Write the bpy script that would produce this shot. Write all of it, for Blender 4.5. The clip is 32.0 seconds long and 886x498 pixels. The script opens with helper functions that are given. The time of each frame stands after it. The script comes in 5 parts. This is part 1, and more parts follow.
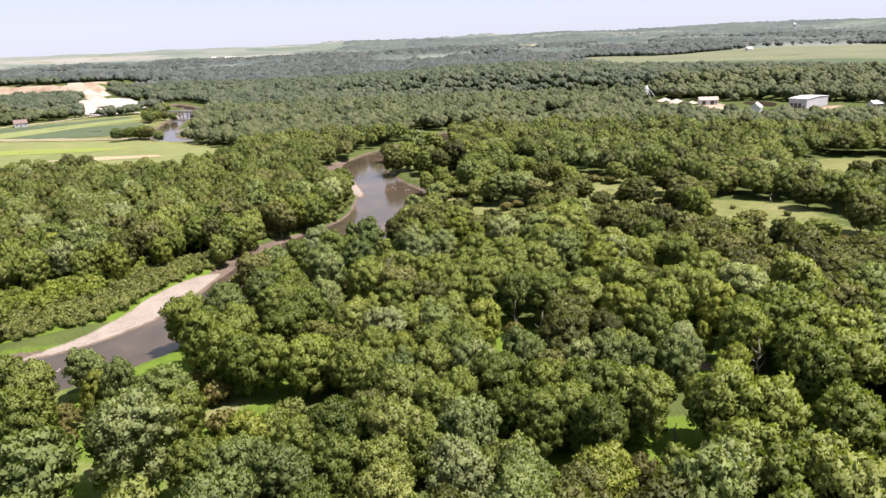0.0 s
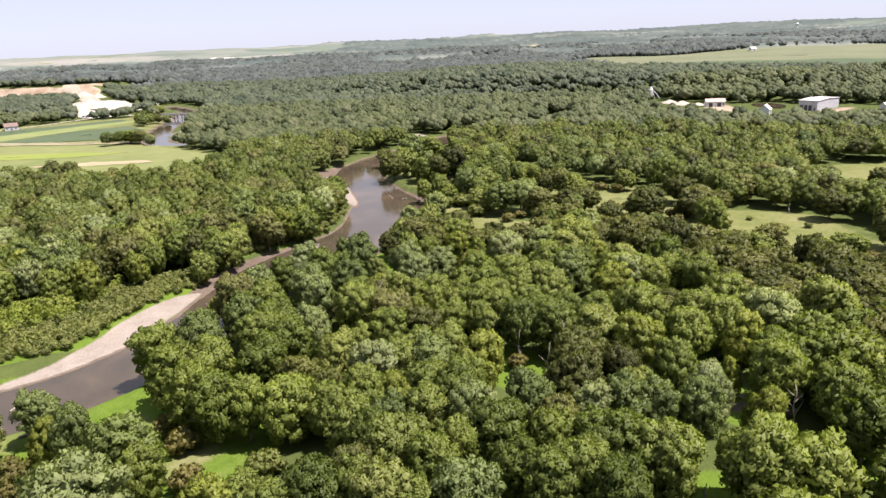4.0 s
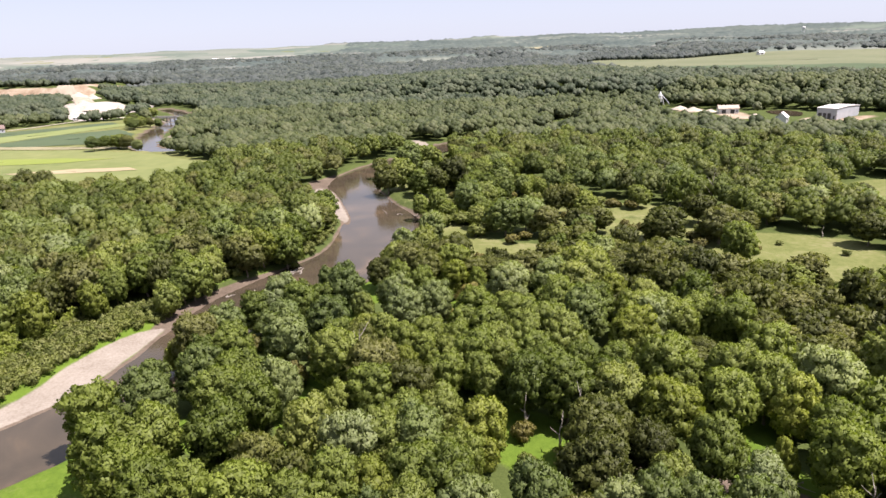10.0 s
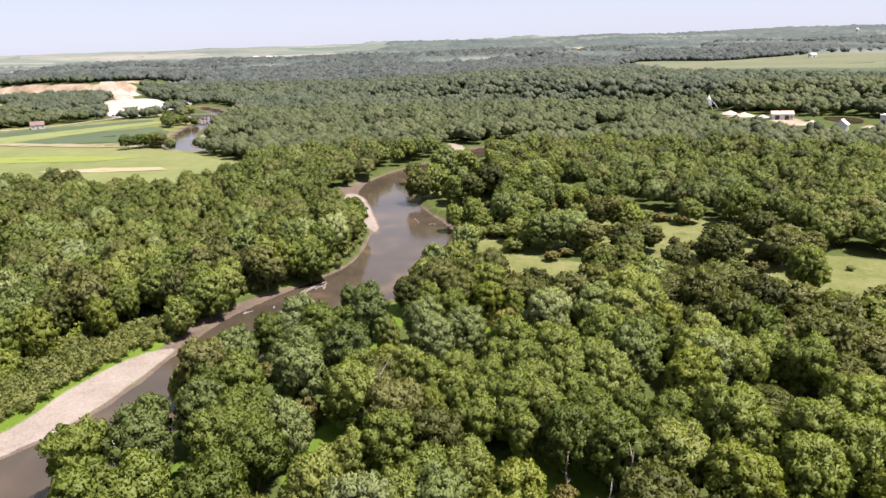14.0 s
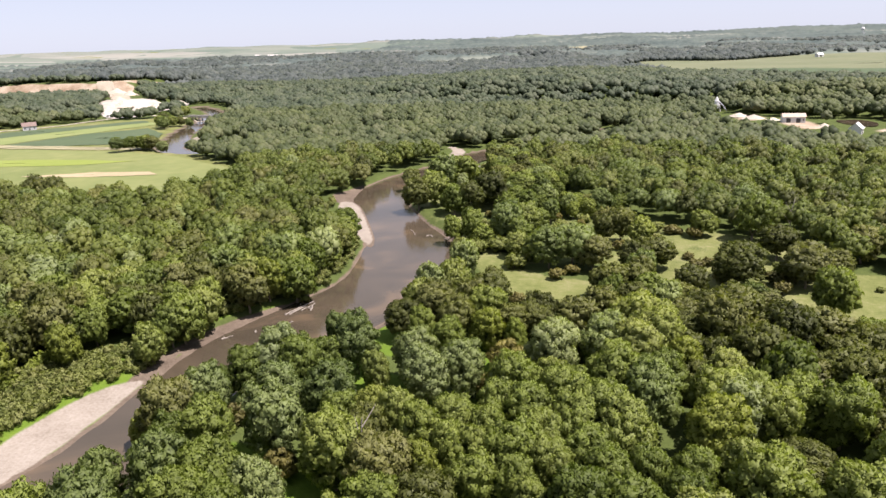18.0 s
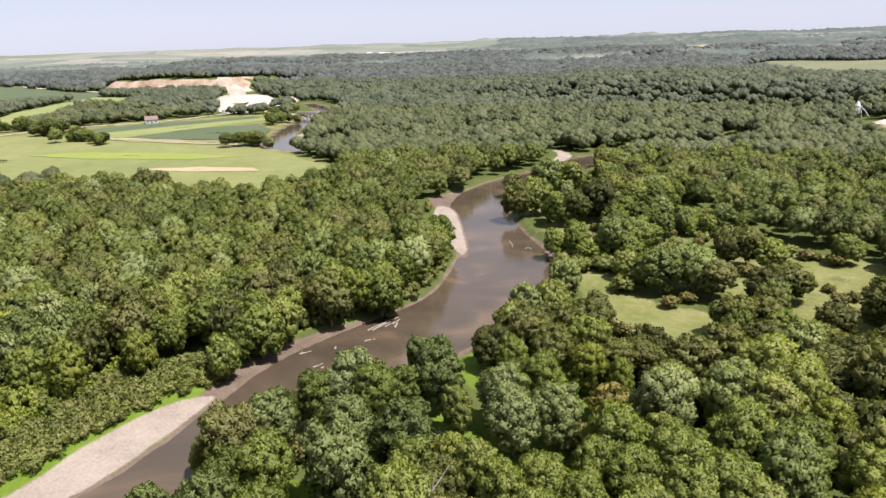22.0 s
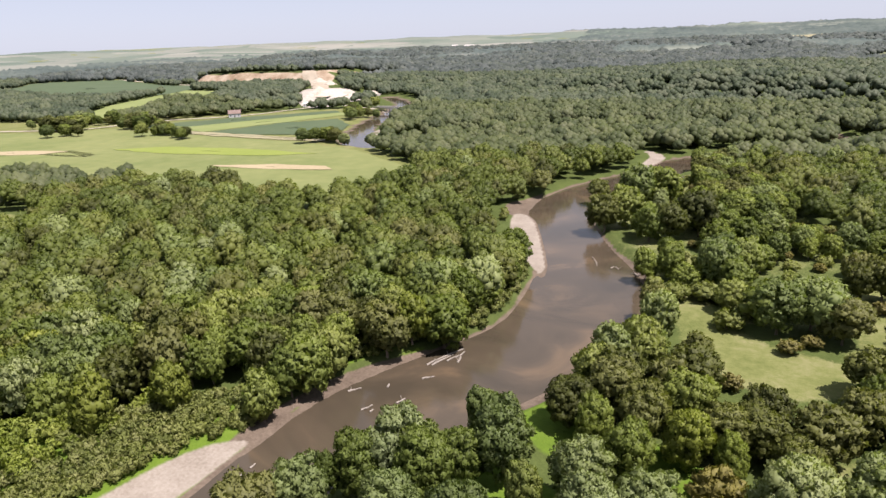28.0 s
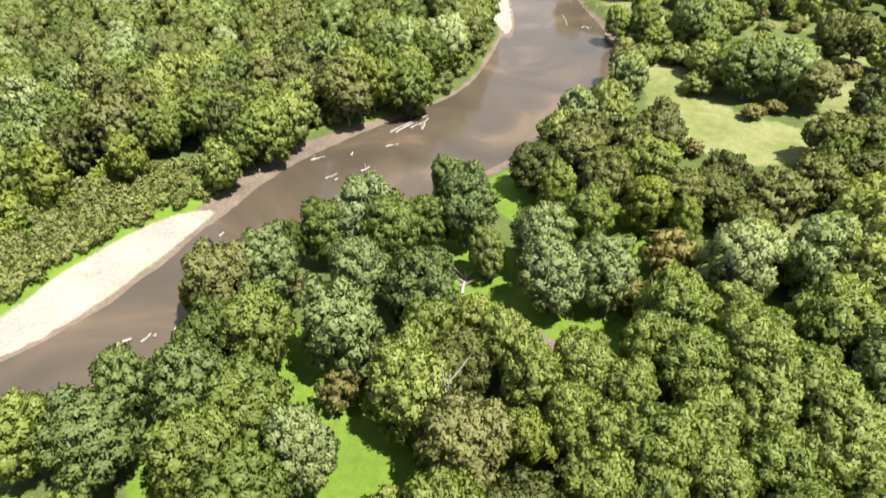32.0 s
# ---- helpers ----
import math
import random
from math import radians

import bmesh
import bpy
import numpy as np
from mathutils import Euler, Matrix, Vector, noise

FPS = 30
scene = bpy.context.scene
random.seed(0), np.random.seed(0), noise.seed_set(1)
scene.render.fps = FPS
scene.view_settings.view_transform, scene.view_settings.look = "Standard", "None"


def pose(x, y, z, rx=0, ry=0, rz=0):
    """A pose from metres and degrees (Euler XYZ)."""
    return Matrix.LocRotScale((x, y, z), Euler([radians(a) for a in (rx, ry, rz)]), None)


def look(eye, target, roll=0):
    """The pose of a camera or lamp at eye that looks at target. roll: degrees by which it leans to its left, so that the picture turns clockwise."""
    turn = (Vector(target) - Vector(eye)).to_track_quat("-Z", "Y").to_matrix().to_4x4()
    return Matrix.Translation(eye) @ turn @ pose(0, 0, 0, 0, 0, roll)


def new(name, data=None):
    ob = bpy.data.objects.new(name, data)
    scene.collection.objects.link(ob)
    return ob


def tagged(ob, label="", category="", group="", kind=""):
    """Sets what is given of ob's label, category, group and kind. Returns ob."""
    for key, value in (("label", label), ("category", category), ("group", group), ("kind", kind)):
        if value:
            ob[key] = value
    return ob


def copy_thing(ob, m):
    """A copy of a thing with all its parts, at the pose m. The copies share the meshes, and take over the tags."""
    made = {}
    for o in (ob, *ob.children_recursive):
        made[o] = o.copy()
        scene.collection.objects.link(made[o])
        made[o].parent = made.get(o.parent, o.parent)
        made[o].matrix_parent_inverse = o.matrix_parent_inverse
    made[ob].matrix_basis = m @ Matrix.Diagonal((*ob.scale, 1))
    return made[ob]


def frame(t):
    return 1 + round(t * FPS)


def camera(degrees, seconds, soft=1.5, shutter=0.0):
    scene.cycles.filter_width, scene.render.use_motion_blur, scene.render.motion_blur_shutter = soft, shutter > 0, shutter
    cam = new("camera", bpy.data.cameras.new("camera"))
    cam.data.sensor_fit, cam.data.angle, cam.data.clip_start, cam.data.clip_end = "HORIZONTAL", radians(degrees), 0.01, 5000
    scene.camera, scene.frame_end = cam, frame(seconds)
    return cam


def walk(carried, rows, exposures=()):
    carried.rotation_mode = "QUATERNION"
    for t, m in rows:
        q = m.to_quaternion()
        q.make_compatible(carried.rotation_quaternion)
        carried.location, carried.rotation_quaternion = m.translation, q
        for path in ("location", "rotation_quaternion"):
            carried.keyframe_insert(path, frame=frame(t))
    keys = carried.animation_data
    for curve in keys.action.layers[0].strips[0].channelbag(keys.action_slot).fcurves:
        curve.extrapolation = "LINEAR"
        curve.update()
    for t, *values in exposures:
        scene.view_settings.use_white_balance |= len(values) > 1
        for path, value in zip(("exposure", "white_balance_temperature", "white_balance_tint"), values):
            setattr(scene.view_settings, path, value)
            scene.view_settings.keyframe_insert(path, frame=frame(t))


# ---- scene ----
# camera: one lens, level flight up the valley, then a tilt down
cam = camera(66.22, 32.0, soft=1.5, shutter=0.5)
PATH = [
    (0.0, 0.10, 0.02, 73.98, 3.60, -17.35, -2.57),
    (0.5, 0.21, 2.15, 73.95, 3.63, -17.33, -2.62),
    (1.0, 0.18, 4.28, 73.92, 3.62, -17.32, -2.66),
    (1.5, 0.19, 6.38, 73.95, 3.63, -17.32, -2.63),
    (2.0, 0.18, 8.50, 73.98, 3.64, -17.32, -2.61),
    (2.5, 0.19, 10.60, 73.99, 3.66, -17.31, -2.67),
    (3.0, 0.24, 12.74, 74.04, 3.67, -17.32, -2.67),
    (3.5, 0.30, 14.92, 74.11, 3.68, -17.32, -2.69),
    (5.5, 0.40, 23.74, 74.45, 3.74, -17.30, -2.63),
    (6.0, 0.48, 25.93, 74.48, 3.76, -17.27, -2.63),
    (6.5, 0.57, 28.10, 74.58, 3.78, -17.25, -2.58),
    (7.0, 0.74, 30.32, 74.64, 3.83, -17.25, -2.57),
    (7.5, 0.85, 32.63, 74.67, 3.83, -17.23, -2.51),
    (8.0, 0.94, 34.89, 74.76, 3.85, -17.23, -2.51),
    (8.5, 0.95, 37.10, 74.83, 3.87, -17.21, -2.42),
    (9.0, 0.92, 39.28, 74.84, 3.88, -17.22, -2.40),
    (9.5, 0.92, 41.42, 74.78, 3.88, -17.19, -2.40),
    (10.0, 0.87, 43.59, 74.76, 3.88, -17.20, -2.35),
    (10.5, 0.83, 45.78, 74.77, 3.87, -17.18, -2.22),
    (11.0, 0.73, 47.96, 74.80, 3.87, -17.19, -2.12),
    (11.5, 0.46, 50.15, 74.83, 6.63, -17.12, -2.04),
    (12.0, 0.43, 52.34, 74.79, 6.93, -17.10, -2.00),
    (12.5, 0.39, 54.56, 74.79, 6.93, -17.09, -1.95),
    (13.0, 0.32, 56.85, 74.84, 6.94, -17.12, -1.95),
    (13.5, 0.21, 59.16, 74.92, 6.95, -17.15, -1.92),
    (14.0, 0.14, 61.42, 75.04, 6.96, -17.15, -1.94),
    (14.5, -0.00, 63.58, 75.16, 6.96, -17.16, -1.95),
    (16.5, -0.06, 72.23, 75.43, 7.03, -17.20, -1.83),
    (17.0, 0.01, 74.29, 75.62, 7.05, -17.21, -1.82),
    (17.5, 0.10, 76.31, 75.77, 7.08, -17.22, -1.84),
    (18.0, 0.03, 78.42, 75.82, 7.17, -17.24, -1.88),
    (18.5, -0.22, 80.68, 75.71, 9.34, -17.17, -1.76),
    (19.0, -0.41, 83.06, 75.60, 11.13, -17.12, -1.69),
    (19.5, -0.58, 85.36, 75.59, 11.15, -17.14, -1.68),
    (20.0, -0.77, 87.69, 75.63, 11.25, -17.16, -1.69),
    (20.5, -0.87, 90.02, 75.63, 12.08, -17.17, -1.78),
    (21.0, -1.02, 92.24, 75.58, 13.32, -17.16, -1.79),
    (21.5, -1.26, 94.44, 75.52, 14.65, -17.13, -1.78),
    (22.0, -1.58, 96.72, 75.44, 16.03, -17.11, -1.85),
    (22.5, -1.89, 99.02, 75.33, 17.48, -17.09, -1.88),
    (23.0, -2.18, 101.33, 75.34, 19.19, -17.09, -1.98),
    (23.5, -2.38, 103.57, 75.38, 20.97, -17.10, -2.08),
    (24.0, -2.58, 105.71, 75.46, 22.72, -17.10, -2.21),
    (24.5, -2.83, 107.84, 75.54, 23.17, -17.15, -2.28),
    (25.0, -3.24, 109.97, 75.56, 23.16, -17.20, -2.28),
    (25.5, -3.76, 112.15, 75.54, 23.15, -17.25, -2.32),
    (27.5, -6.22, 120.31, 75.62, 23.15, -17.41, -2.26),
    (28.0, -6.72, 121.67, 75.59, 23.15, -17.48, -2.31),
    (28.5, -7.17, 122.62, 75.55, 22.93, -17.55, -2.34),
    (29.0, -7.49, 123.16, 75.54, 22.61, -17.61, -2.28),
    (29.5, -7.86, 123.42, 75.50, 22.18, -18.41, -2.09),
    (30.0, -8.26, 123.66, 75.46, 21.50, -21.76, -1.72),
    (30.5, -8.48, 123.84, 75.50, 20.86, -25.75, -1.29),
    (31.0, -8.47, 123.83, 75.48, 20.46, -29.72, -1.14),
    (31.5, -8.40, 123.88, 75.46, 20.27, -33.65, -1.17),
    (32.0, -8.25, 123.99, 75.46, 20.28, -37.41, -1.42),
]
walk(cam, [(t, pose(x, y, z, 0, 0, yaw) @ pose(0, 0, 0, 90 + pitch) @ pose(0, 0, 0, 0, 0, roll)) for t, x, y, z, yaw, pitch, roll in PATH],
     exposures=[(0.0, 1.38, 6300, 25), (14.0, 1.33, 6300, 25), (22.0, 1.24, 6300, 24), (28.5, 1.14, 6300, 24), (29.6, 1.18, 6300, 22), (30.8, 1.61, 6300, 19), (32.0, 1.82, 6200, 15)])

# ---------------------------------------------------------------- world and sun
SUN_FROM = Vector((0.62, -0.18, 1.30)).normalized()
world = bpy.data.worlds.new("sky")
scene.world = world
world.use_nodes = True
wt = world.node_tree
sky = wt.nodes.new("ShaderNodeTexSky")
sky.sky_type, sky.sun_disc = "NISHITA", False
sky.sun_elevation = math.asin(SUN_FROM.z)
sky.sun_rotation = math.atan2(SUN_FROM.x, SUN_FROM.y)
sky.altitude, sky.air_density, sky.dust_density, sky.ozone_density = 200, 1.0, 0.3, 2.0
wt.nodes["Background"].inputs["Strength"].default_value = 0.062
calm = wt.nodes.new("ShaderNodeHueSaturation")
calm.inputs["Saturation"].default_value = 0.50
hue = wt.nodes.new("ShaderNodeMix")
hue.data_type, hue.blend_type = "RGBA", "MULTIPLY"
hue.inputs[0].default_value, hue.inputs[7].default_value = 1.0, (0.86, 0.88, 1.00, 1)
wt.links.new(sky.outputs[0], calm.inputs["Color"])
wt.links.new(calm.outputs[0], hue.inputs[6])
# thin high haze evens the summer sky out
haze = wt.nodes.new("ShaderNodeMix")
haze.data_type, haze.inputs[0].default_value, haze.inputs[7].default_value = "RGBA", 0.70, (4.55, 5.2, 5.6, 1)
wt.links.new(hue.outputs[2], haze.inputs[6])
wt.links.new(haze.outputs[2], wt.nodes["Background"].inputs["Color"])
sun_data = bpy.data.lights.new("sun", "SUN")
sun_data.energy, sun_data.angle, sun_data.color = 5.0, radians(0.6), (1.0, 0.95, 0.86)
sun = new("sun", sun_data)
sun.matrix_world = look(SUN_FROM * 600, (0, 0, 0))



# ---------------------------------------------------------------- materials
def mat(name, rough=0.8, spec=0.25):
    m = bpy.data.materials.new(name)
    m.use_nodes = True
    bsdf = m.node_tree.nodes["Principled BSDF"]
    bsdf.inputs["Roughness"].default_value = rough
    bsdf.inputs["Specular IOR Level"].default_value = spec
    return m, m.node_tree, bsdf


def noise_node(nt, scale, detail=4.0, rough=0.55, distort=0.0, vec=None):
    n = nt.nodes.new("ShaderNodeTexNoise")
    n.inputs["Scale"].default_value, n.inputs["Detail"].default_value = scale, detail
    n.inputs["Roughness"].default_value, n.inputs["Distortion"].default_value = rough, distort
    nt.links.new(vec or position(nt), n.inputs["Vector"])
    return n.outputs["Fac"]


def position(nt):
    for n in nt.nodes:
        if n.bl_idname == "ShaderNodeNewGeometry":
            return n.outputs["Position"]
    return nt.nodes.new("ShaderNodeNewGeometry").outputs["Position"]


def ramp(nt, fac, stops):
    r = nt.nodes.new("ShaderNodeValToRGB")
    while len(r.color_ramp.elements) < len(stops):
        r.color_ramp.elements.new(0.5)
    for e, (p, c) in zip(r.color_ramp.elements, stops):
        e.position, e.color = p, (*c, 1)
    nt.links.new(fac, r.inputs[0])
    return r.outputs[0]


def mix(nt, fac, a, b, mode="MIX"):
    n = nt.nodes.new("ShaderNodeMix")
    n.data_type, n.blend_type = "RGBA", mode
    for sock, v in ((n.inputs[0], fac), (n.inputs[6], a), (n.inputs[7], b)):
        if isinstance(v, (int, float)):
            sock.default_value = v
        elif isinstance(v, tuple):
            sock.default_value = (*v, 1)
        else:
            nt.links.new(v, sock)
    return n.outputs[2]


def maths(nt, op, a, b=0.0):
    n = nt.nodes.new("ShaderNodeMath")
    n.operation, n.use_clamp = op, False
    for sock, v in ((n.inputs[0], a), (n.inputs[1], b)):
        if isinstance(v, (int, float)):
            sock.default_value = v
        else:
            nt.links.new(v, sock)
    return n.outputs[0]


def bump(nt, bsdf, height, strength=0.5, distance=0.1):
    b = nt.nodes.new("ShaderNodeBump")
    b.inputs["Strength"].default_value, b.inputs["Distance"].default_value = strength, distance
    nt.links.new(height, b.inputs["Height"])
    nt.links.new(b.outputs[0], bsdf.inputs["Normal"])


def plain(name, dark, light, scale=1.0, rough=0.8, spec=0.25, relief=0.05):
    """A surface that varies between two tones at two scales."""
    m, nt, bsdf = mat(name, rough, spec)
    f = mix(nt, 0.4, noise_node(nt, scale), noise_node(nt, scale * 9))
    nt.links.new(ramp(nt, f, [(0.3, dark), (0.7, light)]), bsdf.inputs["Base Color"])
    bump(nt, bsdf, noise_node(nt, scale * 9), 0.4, relief)
    return m


def leaf_material(name, dark, light, pale):
    """Foliage: one tint a tree, finer tints a spray, some light let through."""
    m, nt, bsdf = mat(name, 0.6, 0.25)
    info = nt.nodes.new("ShaderNodeObjectInfo")
    att = nt.nodes.new("ShaderNodeAttribute")
    att.attribute_name = "tint"
    spray = nt.nodes.new("ShaderNodeAttribute")
    spray.attribute_name = "spray"
    per_tree = maths(nt, "FRACT", maths(nt, "ADD", info.outputs["Random"], att.outputs["Fac"]))
    tree = ramp(nt, per_tree, [(0.0, tuple(0.84 * a for a in dark)), (0.5, light), (0.85, tuple(0.5 * (a + b) for a, b in zip(light, pale))), (1.0, pale)])
    f = mix(nt, 0.5, spray.outputs["Fac"], noise_node(nt, 0.5, 3))
    col = mix(nt, 1.0, tree, ramp(nt, f, [(0.2, (0.76, 0.77, 0.74)), (0.8, (1.24, 1.23, 1.22))]), "MULTIPLY")
    # stands of darker and of yellower trees
    col = mix(nt, 1.0, col, ramp(nt, noise_node(nt, 0.022, 3, 0.6), [(0.32, (0.80, 0.84, 0.88)), (0.5, (1.0, 1.0, 1.0)), (0.68, (1.12, 1.12, 0.98))]), "MULTIPLY")
    nt.links.new(col, bsdf.inputs["Base Color"])
    tr = nt.nodes.new("ShaderNodeBsdfTranslucent")
    nt.links.new(mix(nt, 1.0, col, (1.15, 1.25, 0.6), "MULTIPLY"), tr.inputs["Color"])
    ms = nt.nodes.new("ShaderNodeMixShader")
    ms.inputs[0].default_value = 0.39
    nt.links.new(bsdf.outputs[0], ms.inputs[1])
    nt.links.new(tr.outputs[0], ms.inputs[2])
    out = ms.outputs[0]
    nt.links.new(out, nt.nodes["Material Output"].inputs["Surface"])
    return m


LEAF = leaf_material("maple_leaves", (0.091, 0.122, 0.022), (0.144, 0.177, 0.035), (0.196, 0.218, 0.058))
LEAF_SILVER = leaf_material("cottonwood_leaves", (0.108, 0.142, 0.040), (0.148, 0.184, 0.056), (0.196, 0.224, 0.094))
LEAF_YELLOW = leaf_material("yellow_green_leaves", (0.160, 0.188, 0.030), (0.190, 0.215, 0.036), (0.212, 0.232, 0.050))
LEAF_WILLOW = leaf_material("willow_leaves", (0.124, 0.146, 0.036), (0.160, 0.180, 0.048), (0.196, 0.204, 0.072))
LEAF_OLIVE = leaf_material("ash_leaves", (0.064, 0.074, 0.017), (0.098, 0.109, 0.026), (0.139, 0.142, 0.046))
LEAF_RUST = leaf_material("rusty_leaves", (0.100, 0.098, 0.026), (0.142, 0.126, 0.035), (0.162, 0.148, 0.052))
LEAF_SAPLING = leaf_material("sapling_leaves", (0.126, 0.163, 0.024), (0.180, 0.218, 0.033), (0.215, 0.239, 0.054))
# valley, bluff and ridge leaves: distance haze put into the colour, bluer farther out
LEAF_FAR_HAZED = leaf_material("hazed_valley_leaves", (0.060, 0.079, 0.029), (0.086, 0.104, 0.040), (0.116, 0.129, 0.062))
LEAF_HILL_HAZED = leaf_material("hazed_bluff_leaves", (0.055, 0.076, 0.041), (0.082, 0.101, 0.056), (0.108, 0.123, 0.076))
# maple tones darkened, putting in the shade that plain lump crowns lack
LEAF_SHADED = leaf_material("shaded_woods_leaves", (0.074, 0.098, 0.018), (0.108, 0.134, 0.027), (0.148, 0.164, 0.046))
LEAF_RIDGE_HAZED = leaf_material("hazed_ridge_leaves", (0.063, 0.078, 0.068), (0.086, 0.101, 0.090), (0.110, 0.123, 0.112))
BARK = plain("bark", (0.08, 0.06, 0.045), (0.20, 0.17, 0.13), 3.0, 0.9, 0.1)
DEADWOOD = plain("bleached_wood", (0.150, 0.130, 0.105), (0.270, 0.245, 0.210), 2.0, 0.85, 0.1)


def ground_material():
    m, nt, bsdf = mat("valley_ground", 0.95, 0.1)
    big, mid, fine = noise_node(nt, 0.02, 4), noise_node(nt, 0.15, 4), noise_node(nt, 1.6, 5)
    f = mix(nt, 0.5, mid, fine)
    floor_c = ramp(nt, f, [(0.3, (0.036, 0.050, 0.013)), (0.7, (0.068, 0.088, 0.023))])
    tuft = mix(nt, 0.55, f, noise_node(nt, 0.5, 3, 0.6))
    lush = ramp(nt, tuft, [(0.3, (0.052, 0.090, 0.010)), (0.55, (0.078, 0.124, 0.014)), (0.8, (0.122, 0.146, 0.034))])
    meadow = ramp(nt, mix(nt, 0.45, tuft, noise_node(nt, 0.06, 5, 0.65)), [(0.36, (0.072, 0.088, 0.024)), (0.5, (0.114, 0.124, 0.041)), (0.64, (0.166, 0.160, 0.076))])
    sand = ramp(nt, f, [(0.3, (0.140, 0.116, 0.090)), (0.5, (0.200, 0.174, 0.140)), (0.72, (0.252, 0.224, 0.184))])
    mud = ramp(nt, f, [(0.3, (0.062, 0.047, 0.034)), (0.7, (0.135, 0.106, 0.078))])
    bare = ramp(nt, mix(nt, 0.3, noise_node(nt, 0.05, 5, 0.65), fine), [(0.35, (0.150, 0.105, 0.066)), (0.5, (0.240, 0.185, 0.128)), (0.65, (0.310, 0.270, 0.205))])
    a = nt.nodes.new("ShaderNodeAttribute")
    a.attribute_name = "cover"
    sep = nt.nodes.new("ShaderNodeSeparateColor")
    nt.links.new(a.outputs["Color"], sep.inputs[0])
    b = nt.nodes.new("ShaderNodeAttribute")
    b.attribute_name = "cover_two"
    sep2 = nt.nodes.new("ShaderNodeSeparateColor")
    nt.links.new(b.outputs["Color"], sep2.inputs[0])

    def mask(sock, edge=0.5):
        # the edge is broken up by the mid noise
        v = maths(nt, "ADD", sock, maths(nt, "MULTIPLY", maths(nt, "SUBTRACT", f, 0.5), edge))
        r = nt.nodes.new("ShaderNodeMapRange")
        r.interpolation_type = "SMOOTHSTEP"
        r.inputs[1].default_value, r.inputs[2].default_value = 0.35, 0.65
        nt.links.new(v, r.inputs[0])
        return r.outputs[0]

    col = mix(nt, mask(sep2.outputs[0]), floor_c, lush)
    col = mix(nt, mask(sep.outputs[2], 1.1), col, meadow)
    col = mix(nt, mask(sep.outputs[1]), col, mud)
    col = mix(nt, mask(sep.outputs[0], 0.3), col, sand)
    col = mix(nt, mask(sep2.outputs[1], 0.2), col, bare)
    nt.links.new(col, bsdf.inputs["Base Color"])
    bump(nt, bsdf, fine, 0.6, 0.25)
    return m


def water_material():
    m, nt, bsdf = mat("river_water", 0.07, 0.5)
    shoal = noise_node(nt, 0.035, 4, 0.55, 1.2)
    col = ramp(nt, shoal, [(0.35, (0.042, 0.034, 0.023)), (0.55, (0.058, 0.045, 0.030)), (0.75, (0.104, 0.073, 0.043))])
    nt.links.new(col, bsdf.inputs["Base Color"])
    bsdf.inputs["IOR"].default_value = 1.33
    bump(nt, bsdf, noise_node(nt, 1.3, 3), 0.22, 0.10)
    return m


GROUND, WATER = ground_material(), water_material()

# ---------------------------------------------------------------- the lie of the land
rng = np.random.default_rng(7)


def smooth_path(rows, step=3.0):
    """Catmull-Rom through rows of x, y and a width."""
    p = np.array(rows, float)
    p = np.vstack([2 * p[0] - p[1], p, 2 * p[-1] - p[-2]])
    out = []
    for a, b, c, d in zip(p, p[1:], p[2:], p[3:]):
        n = max(2, int(np.hypot(*(c - b)[:2]) / step))
        u = np.linspace(0, 1, n, endpoint=False)[:, None]
        out.append(0.5 * (2 * b + (c - a) * u + (2 * a - 5 * b + 4 * c - d) * u**2 + (3 * b - a - 3 * c + d) * u**3))
    return np.vstack(out + [p[-2:-1]])


def reach(path, x, y):
    """Distance to a path less its width: below nought inside it."""
    x, y = np.asarray(x, float).ravel(), np.asarray(y, float).ravel()
    best = np.full(x.shape, 1e9)
    lo, hi = path[:, :2].min(0) - 120, path[:, :2].max(0) + 120
    near = np.where((x > lo[0]) & (x < hi[0]) & (y > lo[1]) & (y < hi[1]))[0]
    for s in range(0, len(near), 4000):
        i = near[s:s + 4000]
        d = np.hypot(x[i, None] - path[None, :, 0], y[i, None] - path[None, :, 1]) - path[None, :, 2]
        best[i] = d.min(1)
    return best


# river: centre line and half width
RIVER = smooth_path([
    (-300, 60, 13), (-200, 100, 13), (-150, 124, 13), (-109, 142, 13.5), (-91, 158, 12.5), (-82, 176, 11), (-79, 192, 10.5),
    (-77, 208, 11), (-71, 228, 14.5), (-63, 243, 16), (-55, 257, 16.5), (-47, 272, 16.5), (-43, 287, 17), (-43, 306, 17),
    (-45, 326, 16.5), (-54, 354, 13), (-68, 388, 13.5), (-73, 420, 13), (-68, 448, 12), (-58, 468, 12), (-47, 488, 12),
    (-36, 511, 13), (-23, 536, 14), (4, 556, 13), (46, 572, 12), (72, 610, 12), (46, 648, 12), (-30, 664, 12), (-110, 650, 12), (-180, 612, 12), (-235, 562, 12),
    (-272, 575, 12), (-296, 630, 12), (-318, 700, 12), (-334, 770, 12), (-360, 850, 12), (-420, 930, 12)])
